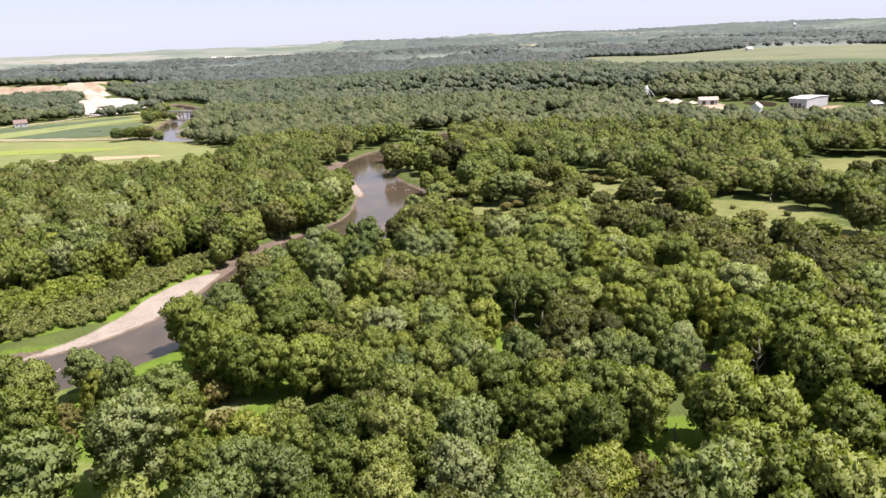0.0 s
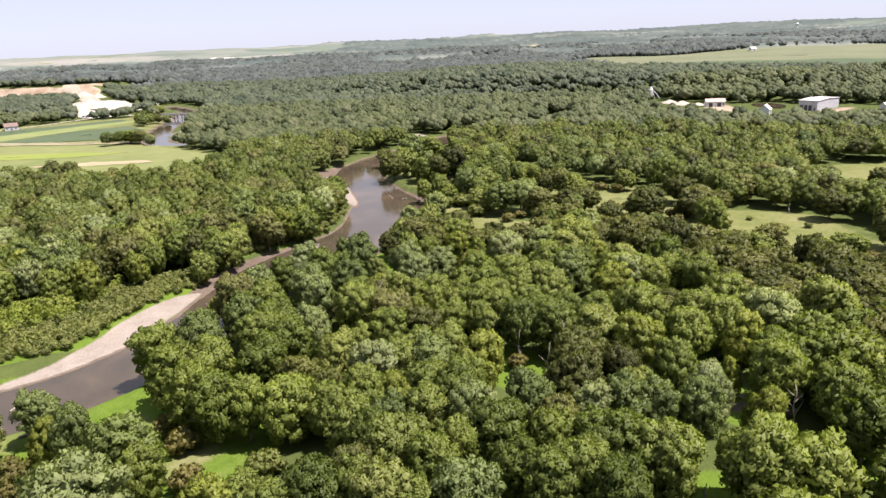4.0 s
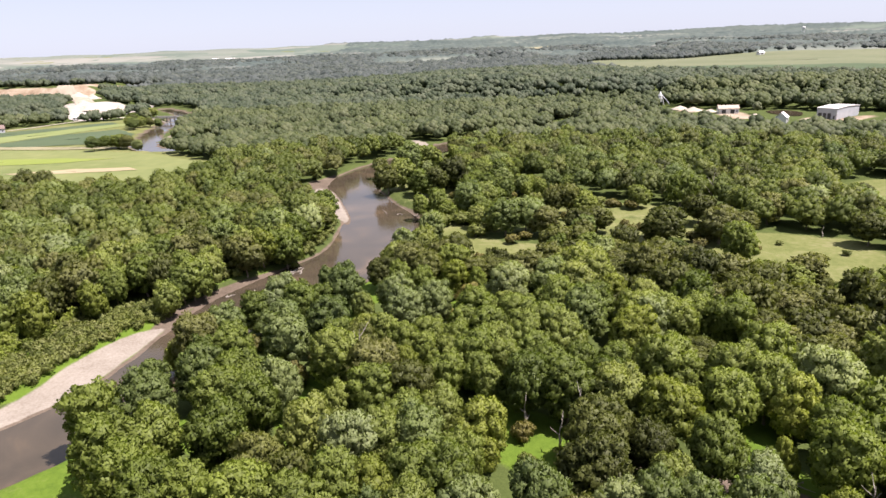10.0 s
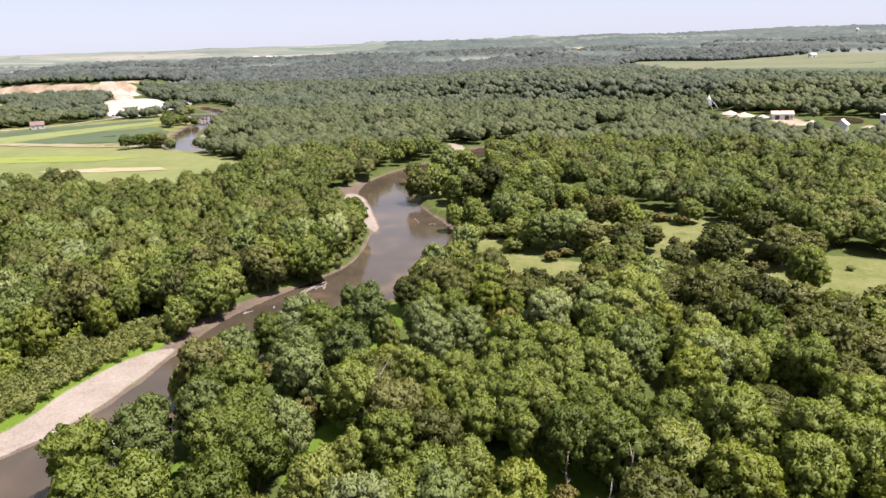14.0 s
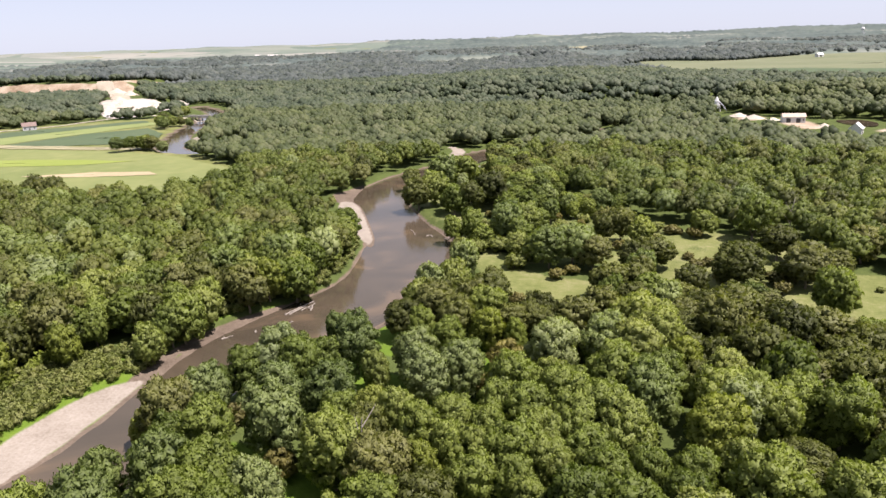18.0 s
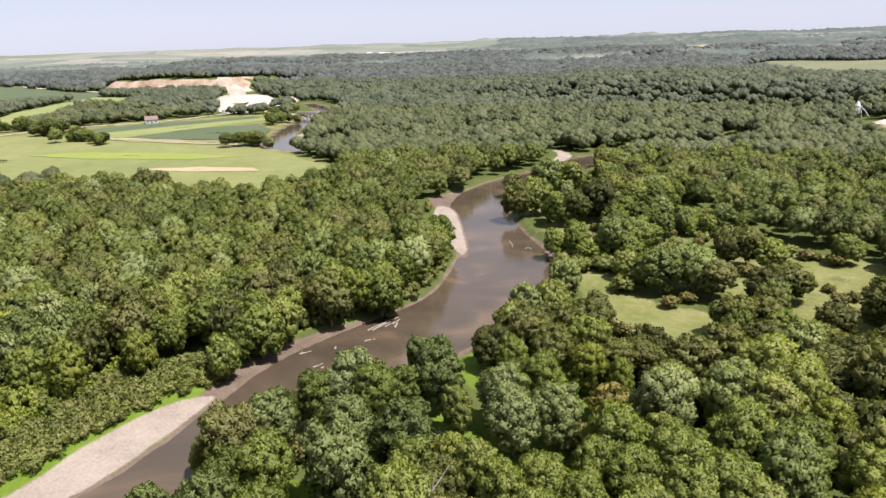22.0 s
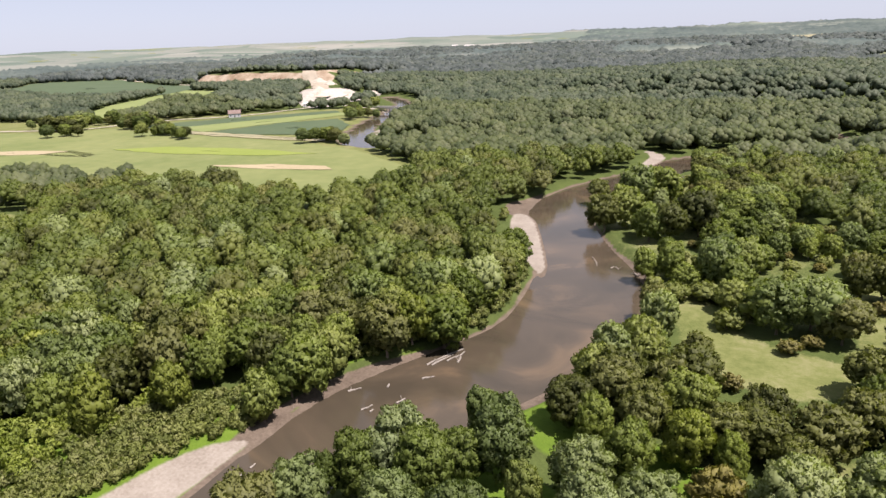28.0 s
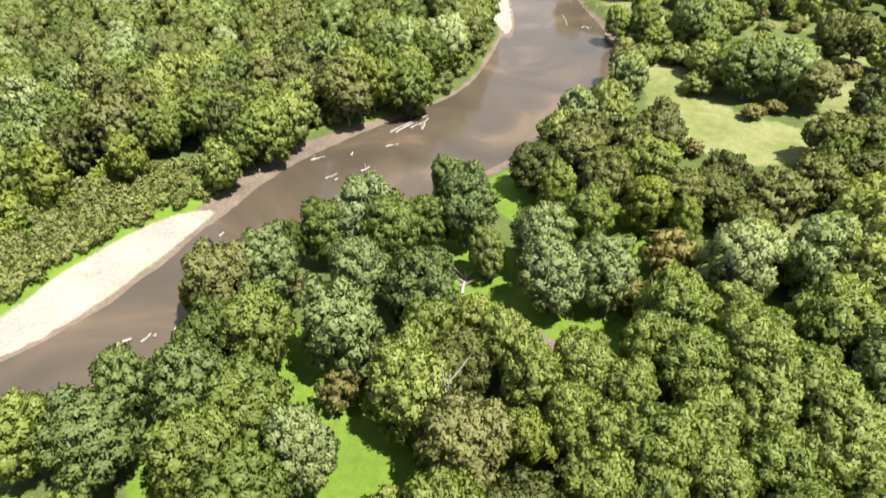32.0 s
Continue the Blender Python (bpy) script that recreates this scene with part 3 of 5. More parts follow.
def crown(r, radius, height, clumps, per, size, base=0.3, core=0.72, taper=0.0, bulk=1.0, dome=0.3):
    """A crown of leafy tufts round a few heavy boughs: verts, triangles, a tint for every vertex, bough centres and normals. base: where it starts, as a share of the height."""
    mid, half = height * (1 + base) / 2, height * (1 - base) / 2
    boughs = 5 + clumps // 14
    u = r.uniform(-0.8, 0.8, boughs)
    ang = np.arange(boughs) * 2.4 + r.uniform(0, 1.2, boughs)
    wide = np.sqrt(np.clip(1 - u**2 * 0.8, 0.05, 1)) * (1 - taper * (u + 0.75) / 1.75)
    rad = radius * wide * r.uniform(0.38, 0.62, boughs)
    bc = np.stack([rad * np.cos(ang), rad * np.sin(ang), mid + u * half * 0.6], -1)
    br = radius * r.uniform(0.34, 0.50, boughs)
    bc, br = np.vstack([bc, [0, 0, mid + 0.12 * half]]), np.append(br, radius * 0.62)
    # tufts sit evenly over the boughs' outer sides
    squash = np.array([1, 1, min(1.25, half / radius)])
    c, d = [], []
    for q, s in zip(bc, br):
        n = max(6, int(clumps * 1.7 * s**2 / (br**2).sum()))
        k = np.arange(n) + 0.5
        h, turn = 1 - 1.75 * k / n, k * 2.399963 + r.uniform(0, 6.28)
        e = np.stack([np.sqrt(1 - h**2) * np.cos(turn), np.sqrt(1 - h**2) * np.sin(turn), h], -1) + r.normal(0, 0.16, (n, 3))
        e /= np.linalg.norm(e, axis=1, keepdims=True)
        c.append(q + e * s * r.uniform(0.84, 1.1, (n, 1)) * squash), d.append(e)
    c, d = np.vstack(c), np.vstack(d)
    free = ~(np.linalg.norm((c[:, None] - bc[None]) / squash, axis=2) < br[None] * 0.78).any(1)
    c, d = c[free], d[free]
    cr = radius * r.uniform(0.15, 0.27, len(c)) * bulk
    shade = r.uniform(0, 1, len(c))
    V, F, T, N, k = [], [], [], [], 0
    heart = np.array([0, 0, mid - 0.35 * half])
    for j, (q, s) in enumerate(zip(c, cr)):
        e = r.normal(0, 1, (per, 3)) + 0.7 * d[j]
        e /= np.linalg.norm(e, axis=1, keepdims=True)
        p = q + e * s * r.uniform(0.7, 1.2, (per, 1)) * (1.1, 1.1, 0.85)
        buried = (np.linalg.norm(p[:, None] - c[None], axis=2) < cr[None] * 0.62).any(1)
        p, e = p[~buried], e[~buried]
        v, face_n, f = cards(r, p, e, size * r.uniform(0.6, 1.35, len(p)))
        away = p - heart
        away /= np.linalg.norm(away, axis=1, keepdims=True)
        N.append(np.repeat((1 - dome) * e + dome * away + 0.18 * face_n + r.normal(0, 0.05, e.shape), 4, axis=0))
        V.append(v), F.append(f + k), T.append(np.repeat(0.7 * shade[j] + 0.3 * r.uniform(0, 1, len(p)), 4))
        k += len(v)
    for q, s, m in [(q, s * core, 0.85) for q, s in zip(c, cr) if core > 0] + [(q, s * 0.70, 1.0) for q, s in zip(bc, br)]:
        w = ICO_V * (1 + r.uniform(-0.16, 0.16, (len(ICO_V), 1))) * s * (1, 1, m) * (squash if m == 1.0 else 1.0) + q
        away = w - heart
        away /= np.linalg.norm(away, axis=1, keepdims=True)
        V.append(w), F.append(ICO_F + k), T.append(np.full(len(w), 0.25)), N.append((1 - dome) * ICO_V + dome * away)
        k += len(w)
    N, V = np.vstack(N), np.vstack(V)
    fit_w, fit_h = radius / np.percentile(np.hypot(V[:, 0], V[:, 1]), 96), height / np.percentile(V[:, 2], 99.5)
    return V * (fit_w, fit_w, fit_h), np.vstack(F), np.concatenate(T), bc * (fit_w, fit_w, fit_h), N / np.linalg.norm(N, axis=1, keepdims=True)


def lump_crown(r, radius, height, lumps, per, size, base=0.1):
    """A plainer crown for trees seen from afar: rounded boughs with some loose sprays."""
    mid, half = height * (1 + base) / 2, height * (1 - base) / 2
    k = np.arange(lumps) + 0.5
    h, turn = 1 - 1.35 * k / lumps, k * 2.399963 + r.uniform(0, 6.28)
    e = np.stack([np.sqrt(1 - h**2) * np.cos(turn), np.sqrt(1 - h**2) * np.sin(turn), h], -1)
    c = e * (radius * r.uniform(0.42, 0.66, (lumps, 1)) * (1 if lumps < 14 else 1.16)) * (1, 1, half / radius) + (0, 0, mid)
    cr = radius * r.uniform(0.30, 0.46, lumps) * (1 if lumps < 14 else 0.82)
    c, cr = np.vstack([c, [0, 0, mid]]), np.append(cr, radius * 0.6)
    heart = np.array([0, 0, mid - 0.4 * half])
    V, F, T, N, n = [], [], [], [], 0
    for q, s in zip(c, cr):
        w = ICO_V * (1 + r.uniform(-0.2, 0.2, (len(ICO_V), 1))) * s * (1 if per < 10 else 0.8) + q
        d = r.normal(0, 1, (per, 3)) + (0, 0, 0.6)
        d /= np.linalg.norm(d, axis=1, keepdims=True)
        v, face_n, f = cards(r, q + d * s * 0.97, d, size * r.uniform(0.6, 1.3, per))
        away = w - heart
        away /= np.linalg.norm(away, axis=1, keepdims=True)
        V += [w, v]
        F += [ICO_F + n, f + n + len(w)]
        N += [0.75 * ICO_V + 0.25 * away, np.repeat(0.7 * d + 0.35 * face_n + 0.3 * (q + d * s - heart) / np.linalg.norm(q + d * s - heart, axis=1, keepdims=True), 4, axis=0)]
        T += [np.full(len(w), r.uniform(0.2, 0.6)), np.repeat(r.uniform(0, 1, per), 4)]
        n += len(w) + len(v)
    N = np.vstack(N)
    return np.vstack(V), np.vstack(F), np.concatenate(T), c, N / np.linalg.norm(N, axis=1, keepdims=True)


def rounded(me, normals):
    """Shade the sprays of a clump together, as a soft mass of small leaves."""
    me.attributes.new("custom_normal", "FLOAT_VECTOR", "POINT").data.foreach_set("vector", np.asarray(normals, np.float32).ravel())


def crown_mesh(name, made, material):
    me = mesh_from(name, made[0], made[1], material, True)
    rounded(me, made[4])
    me.attributes.new("spray", "FLOAT", "POINT").data.foreach_set("value", made[2].astype(np.float32))
    return me


def limb(bm, a, b, r0, r1, sides=6):
    a, b = Vector(a), Vector(b)
    q = (b - a).to_track_quat("Z", "Y")
    rings = []
    for p, rad in ((a, r0), (a.lerp(b, 0.5) + Vector((0.04, -0.03, 0)) * (b - a).length, (r0 + r1) / 2), (b, r1)):
        rings.append([bm.verts.new(p + q @ Vector((math.cos(i * 2 * math.pi / sides) * rad, math.sin(i * 2 * math.pi / sides) * rad, 0))) for i in range(sides)])
    for lo, hi in zip(rings, rings[1:]):
        for i in range(sides):
            bm.faces.new((lo[i], lo[(i + 1) % sides], hi[(i + 1) % sides], hi[i]))
    bm.faces.new(rings[-1])
    bm.faces.new(rings[0][::-1])


def part(name, bm, material, parent, label=""):
    me = bpy.data.meshes.new(name)
    bm.to_mesh(me)
    bm.free()
    me.materials.append(material)
    ob = new(name, me)
    ob.parent = parent
    return tagged(ob, label)


def tree_model(name, r, radius, height, material, label, category, clumps=22, per=46, size=0.85, base=0.3, trunk=0.28, taper=0.0):
    root = tagged(new(name), label, category)
    made = crown(r, radius, height, clumps, per, size, base, taper=taper)
    ob = new("crown", crown_mesh("crown", made, material))
    ob.parent = root
    bm = bmesh.new()
    fork = Vector((r.uniform(-0.3, 0.3), r.uniform(-0.3, 0.3), height * base * 0.9 + 0.6))
    limb(bm, (0, 0, -0.4), fork, trunk * 1.35, trunk * 0.85, 8)
    bole = part("trunk", bm, BARK, root)
    for q in made[3][r.permutation(len(made[3]))[:4 if per > 60 else 2]]:
        bm = bmesh.new()
        limb(bm, fork - Vector((0, 0, 0.3)), Vector(q), trunk * 0.6, trunk * 0.18, 5)
        part("limb", bm, BARK, bole)
    return root


KINDS = {}
BASE_R = 6.0
# fine models for the trees that the camera passes nearest, plainer ones of the same kinds farther off
for grade, per, size, many in (("fine", 90, 0.62, 4), ("plain", 34, 0.95, 3)):
    for i in range(many):
        KINDS.setdefault(("maple", grade), []).append(tree_model("maple_tree", rng, BASE_R, 14.5, LEAF, "broad green floodplain maple with rounded crown", "tree", 120, per, size, 0.10))
        KINDS.setdefault(("elm", grade), []).append(tree_model("elm_tree", rng, BASE_R, 14.0, LEAF, "rounded green elm tree in the dense river woods", "tree", 115, per, size, 0.10))
        KINDS.setdefault(("cottonwood", grade), []).append(tree_model("cottonwood_tree", rng, BASE_R, 16.0, LEAF_SILVER, "tall silvery green cottonwood in the river woods", "tree", 120, per, size, 0.12))
        KINDS.setdefault(("ash", grade), []).append(tree_model("ash_tree", rng, BASE_R, 14.5, LEAF_OLIVE, "smaller dark olive ash tree in the woods", "tree", 110, per, size, 0.12, 0.3))
    for i in range(3):
        KINDS.setdefault(("thorn", grade), []).append(tree_model("hawthorn_tree", rng, BASE_R, 9.0, LEAF_OLIVE, "low dark green hawthorn tree at the meadow's edge", "tree", 100, per, size, 0.05, 0.22))
    for i in range(2):
        KINDS.setdefault(("yellow", grade), []).append(tree_model("boxelder_tree", rng, BASE_R, 14.5, LEAF_YELLOW, "bright yellow-green boxelder tree", "tree", 110, per, size, 0.08, 0.3))
        KINDS.setdefault(("bush", grade), []).append(tree_model("bush", rng, 2.2, 3.4, LEAF_WILLOW, "rounded green bush standing in the grass", "bush", 44, int(per * 0.4), size * 0.6, 0.02, 0.08))
        KINDS.setdefault(("rust", grade), []).append(tree_model("dogwood_bush", rng, 2.2, 3.6, LEAF_RUST, "rusty brown-green dogwood bush in the grass", "bush", 44, int(per * 0.4), size * 0.6, 0.02, 0.08))
USED = {}


def plant(kind, x, y, radius, tall=1.0):
    """A tree or bush of that crown radius; taller crowns do not grow in step with wide ones."""
    grade = "fine" if math.hypot(x + 20, y - 160) < 85 else "plain"
    models = KINDS[kind, grade]
    i = int(rng.integers(len(models)))
    z = float(land([x], [y])[0]) - 0.05
    base = 2.2 if kind in ("bush", "rust") else BASE_R
    w = radius / base
    h = tall * (w if base < 3 else 0.42 + 0.58 * w) * rng.uniform(0.93, 1.07)
    pose_m = Matrix.Translation((x, y, z)) @ Matrix.Rotation(rng.uniform(0, 6.28), 4, "Z")
    if (kind, grade, i) not in USED:
        USED[kind, grade, i] = True
        ob = models[i]
        ob.matrix_basis = pose_m
    else:
        ob = copy_thing(models[i], pose_m)
    ob.scale = (w, w, h)
    return ob


def scatter(r, x0, x1, y0, y1, gap, loose=0.32):
    """Jittered hexagonal seeds."""
    ny, nx = int((y1 - y0) / (gap * 0.866)), int((x1 - x0) / gap)
    j, i = np.meshgrid(np.arange(ny), np.arange(nx), indexing="ij")
    x = x0 + (i + 0.5 * (j % 2)) * gap + r.uniform(-loose, loose, i.shape) * gap
    y = y0 + j * gap * 0.866 + r.uniform(-loose, loose, i.shape) * gap
    return x.ravel(), y.ravel()


def in_view(x, y, m=25):
    right = x < 0.70 * y + m
    left = (x > -1.62 * (y - 124) - m) | (x > -0.80 * y - m)
    return right & left & (y > 60)


def wooded(x, y, keep=4.0):
    ok = (reach(RIVER, x, y) > np.where(np.asarray(y) > 262, 1.6, 3.6)) & (reach_all(SANDS, x, y) > 4.5) & (reach(SANDS[1], x, y) > 10) & (reach_all(LUSH, x, y) > keep - 1.2) & (reach_all(MEADOWS, x, y) > keep) & (reach(SCRUB, x, y) > 1)
    u, v = cut_frame(x, y)
    ok &= ~((v > -70) & (v < 24) & (u > -0.05) & (u < 1.12))
    ok &= (reach(RIVER, x, y) > 15) | (np.asarray(y) < 560) | (np.asarray(x) > -225)
    ok &= (reach_all(BARE, x, y) > 6) & (reach_all(ROADS, x, y) > 6)
    for corners in list(FIELDS.values()) + OPEN + [POINT, GLADE] + LOW:
        ok &= ~inside(corners, x, y)
    return ok


# low growth before the yard
YARD_FRONT = [(128, 690), (150, 610), (190, 525), (320, 500), (345, 560), (215, 605), (165, 690)]
# low growth below the pasture
PASTURE_FRONT = [(-700, 600), (-590, 600), (-560, 680), (-590, 800), (-630, 900), (-660, 900), (-625, 784), (-640, 690)]
# open ground round the fields, the yard and the pond
OPEN = [[(-700, 1130), (-545, 940), (-510, 965), (-640, 1165), (-720, 1170)], [(-490, 790), (-372, 796), (-362, 850), (-398, 880), (-430, 842), (-455, 812), (-480, 820)], [(-446, 785), (-425, 800), (-432, 850), (-438, 940), (-456, 990), (-488, 962), (-530, 975), (-568, 965), (-555, 930), (-520, 870), (-480, 815)], [(-720, 390), (-520, 388), (-417, 386), (-338, 392), (-275, 391), (-225, 384), (-190, 380), (-166, 390), (-156, 425), (-165, 472), (-240, 540), (-300, 566), (-345, 700), (-372, 772), (-398, 792), (-470, 765), (-560, 650), (-720, 600)],
        [(230, 556), (230, 655), (268, 655), (268, 556)], [(160, 600), (190, 560), (226, 550), (226, 660), (195, 690), (165, 748)], [(246, 548), (312, 548), (335, 600), (300, 630), (250, 625)], [(207, 534), (242, 534), (246, 600), (212, 600)]]

# trees that can be told apart along the river and the openings: place and crown radius, row by row up the valley
GROVES = (
    ("maple", ((43, 89, 4.4), (29, 89, 3.9), (50, 91, 4.5), (3, 91, 4.2), (-17, 92, 4.2), (-24, 92, 4.3), (-48, 93, 3.8), (41, 96, 4.6), (-11, 99, 4.0), (-33, 100, 3.6), (59, 101, 5.6), (-16, 102, 4.5), (-38, 102, 3.7), (19, 102, 4.2), (-21, 105, 3.6), (10, 105, 4.6), (49, 105, 4.9), (41, 107, 6.8), (15, 107, 4.3), (-87, 108, 5.7), (27, 109, 5.2), (-57, 110, 3.6), (-9, 111, 4.4), (2, 118, 5.0), (-93, 120, 4.3), (63, 120, 5.6))),
    ("maple", ((72, 125, 5.4), (-101, 125, 3.9), (-11, 126, 4.2), (-37, 127, 5.0), (-29, 127, 4.5), (-51, 128, 4.7), (-45, 128, 4.6), (-23, 132, 4.4), (-57, 133, 5.3), (-6, 133, 4.4), (-11, 135, 4.5), (56, 137, 5.2), (37, 140, 4.4), (-64, 140, 5.9), (-58, 143, 5.3), (-18, 144, 4.4), (-47, 145, 5.2), (-32, 148, 4.6), (-15, 152, 4.2), (68, 153, 5.8), (-9, 154, 4.6), (-75, 154, 4.8), (-45, 157, 4.9), (44, 157, 4.9), (-29, 159, 3.2), (25, 159, 5.3))),
    ("maple", ((-52, 159, 4.6), (16, 161, 6.0), (-22, 161, 4.9), (53, 161, 5.1), (8, 163, 4.9), (79, 166, 6.4), (-51, 167, 5.1), (1, 167, 2.9), (37, 169, 6.2), (49, 169, 5.8), (-8, 171, 3.8), (-2, 172, 3.4), (-32, 175, 4.9), (59, 176, 5.6), (4, 176, 3.9), (-63, 177, 4.1), (-2, 177, 4.5), (-7, 177, 3.8), (-12, 178, 3.5), (-57, 179, 5.0), (11, 179, 4.0), (-35, 180, 3.8), (-18, 183, 4.2), (3, 183, 3.9), (17, 184, 5.0), (-7, 185, 3.7))),
    ("maple", ((9, 186, 4.7), (-12, 187, 4.1), (-23, 188, 3.9), (-34, 188, 3.9), (1, 191, 4.3), (15, 191, 5.0), (44, 192, 4.6), (57, 193, 5.5), (-5, 194, 3.3), (9, 196, 5.3), (50, 197, 4.8), (43, 198, 4.2), (37, 198, 5.1), (-2, 201, 5.3), (-64, 202, 2.1), (18, 205, 5.4), (-59, 205, 4.3), (6, 205, 3.6), (27, 206, 4.8), (52, 206, 5.1), (-48, 207, 4.6), (41, 207, 4.4), (-32, 209, 2.9), (-44, 213, 4.0), (25, 217, 5.4), (-18, 222, 4.0))),
    ("maple", ((29, 223, 6.4), (-2, 228, 2.5), (-25, 230, 3.3), (26, 232, 5.9), (29, 243, 5.3), (-29, 252, 4.2), (-20, 268, 4.1), (-23, 273, 3.7), (-27, 326, 3.4), (1, 331, 5.6), (-20, 334, 3.2))),
    ("cottonwood", ((-4, 87, 4.7), (-71, 87, 6.9), (35, 88, 4.3), (-32, 88, 4.8), (-39, 89, 4.3), (-60, 96, 7.5), (-3, 100, 4.8), (-62, 114, 5.4), (-74, 120, 3.5), (-18, 123, 3.8), (37, 125, 3.6), (-3, 125, 4.1), (30, 125, 4.0), (25, 125, 4.2), (19, 126, 3.9), (8, 127, 4.3), (-86, 128, 3.5), (-23, 142, 4.8), (-65, 157, 5.6), (63, 160, 6.4), (-41, 164, 3.7), (-69, 166, 3.4), (-59, 167, 4.7), (-45, 183, 5.3), (38, 191, 4.8), (-63, 193, 4.3))),
    ("cottonwood", ((-38, 194, 5.3), (24, 195, 5.0), (-49, 196, 4.3), (-20, 204, 4.6), (-13, 207, 4.5), (-54, 209, 4.9), (-24, 213, 4.7), (6, 214, 5.1), (-38, 217, 4.9), (18, 220, 5.6), (-45, 227, 3.1), (37, 254, 4.4), (8, 294, 6.5), (16, 299, 7.3), (-7, 325, 5.1))),
    ("ash", ((17, 136, 5.7), (-38, 138, 4.8), (-23, 170, 5.0), (87, 181, 5.6), (-28, 182, 3.8), (-68, 187, 4.9), (95, 198, 6.1), (66, 204, 5.9), (94, 209, 4.7), (50, 216, 5.3), (61, 230, 5.2), (47, 234, 4.9), (-17, 234, 4.8), (-3, 236, 4.6), (-31, 237, 4.3), (3, 238, 4.5), (13, 239, 5.0), (53, 244, 6.0), (4, 246, 3.9), (20, 248, 4.7), (-22, 249, 5.3), (-10, 254, 5.4), (24, 266, 4.9), (47, 267, 4.5), (31, 268, 4.6), (-9, 269, 3.1))),
    ("ash", ((35, 287, 5.0), (-20, 291, 3.2), (22, 292, 5.9), (29, 322, 3.8), (35, 324, 4.9))),
    ("yellow", ((17, 88, 4.6), (-42, 98, 4.2), (-80, 120, 2.6), (49, 126, 3.4), (-17, 132, 3.5), (49, 142, 1.8), (-1, 147, 4.8), (33, 152, 5.3), (56, 156, 4.0), (-17, 175, 3.4), (33, 185, 5.5), (-75, 188, 1.9), (-29, 191, 3.3), (34, 216, 3.6), (-9, 230, 4.0))),
    ("thorn", ((75, 195, 6.5), (87, 196, 6.5), (85, 210, 6.3), (36, 211, 4.7), (44, 222, 5.5), (13, 224, 4.2), (79, 229, 6.5), (9, 233, 4.8), (58, 237, 6.0))),
    ("rust", ((25, 96, 3.5), (-81, 110, 2.0), (-31, 113, 3.1), (-26, 113, 2.6), (-51, 113, 2.8), (-84, 114, 3.6), (-57, 125, 3.0), (-63, 131, 2.6), (20, 156, 2.3), (7, 156, 2.2), (-43, 177, 3.2), (-40, 188, 1.8), (-58, 195, 2.7), (-8, 208, 3.2), (-4, 220, 4.4), (-2, 262, 2.3), (10, 283, 2.5), (15, 288, 2.3), (34, 315, 2.5))),
    ("bush", ((-39, 117, 3.2), (7, 147, 1.7), (-3, 294, 4.0), (3, 303, 3.7), (-17, 310, 3.9), (-9, 312, 4.0), (-1, 325, 4.0))),
    # beyond the near woods
    ("cottonwood", ((-6, 322, 6),)),
    ("maple", ((-15, 317, 3.6), (-8, 322, 4.2), (-21, 337, 3.2), (-2, 318, 4.6), (-68.8, 265.2, 6.5), (-19.8, 327, 3.4))),
    ("ash", ((65, 285, 6.5), (85, 285, 5.4), (93, 284, 4.8), (108, 301, 6), (119, 293, 5), (130, 272, 6), (131, 234, 6.5), (150, 318, 5), (172, 316, 4.5), (181, 312, 4.6), (196, 312, 5), (206, 330, 5))),
    ("yellow", ((-75.7, 261.3, 4.6), (-109.8, 216, 3.6), (-119.6, 204.2, 4))),
    ("rust", ((84, 268, 2.4), (90, 266, 2.2), (74, 272, 2.5))),
    ("bush", ((-14, 334, 1.6), (-17, 346, 1.8), (-9, 312, 1.5), (-24, 358, 1.6), (102, 275, 1.2), (118, 262, 1.3), (-10, 316, 2.6), (-4, 310, 2.4), (2, 307, 2.6), (-12, 340, 2.6), (96, 290, 2.2), (80, 290, 2.8))),
    # scattered over the glade and the point
    ("maple", ((34, 262, 4.2), (82, 327, 6.9), (-41, 382, 6.5), (-30, 364, 5.3), (-31, 423, 7.5))),
    ("cottonwood", ((35, 279, 4.1), (-6, 331, 5.3), (-41, 412, 7.5))),
    ("ash", ((42, 293, 6.5), (63, 277, 7.5), (82, 277, 6.4), (83, 304, 6.4), (-21, 297, 3.6), (-48, 376, 6.8), (-23, 366, 5.3), (-14, 375, 7.5), (30, 334, 3.6))),
    ("thorn", ((56, 257, 7.3), (72, 241, 7.5))),
    ("rust", ((74, 280, 2.7), (79, 281, 2.6), (59, 283, 1.7), (55, 293, 2.6), (68, 273, 2.3))),
    ("bush", ((-6, 315, 3.3), (-24, 320, 2.7))))
taken = []
for kind, rows in GROVES:
    for px, py, pr in rows:
        plant(kind, px, py, pr * (1.1 if pr < 5.5 else 1.0), 0.8 if 235 < py < 320 and px > -35 else 1.0)
        taken.append((px, py, pr))
x, y = scatter(rng, -62, 72, 294, 522, 6.6)
thin = inside(POINT, x, y) & (reach(RIVER, x, y) > 4) & (reach_all(MEADOWS, x, y) > 1) & (reach_all(SANDS, x, y) > 3)
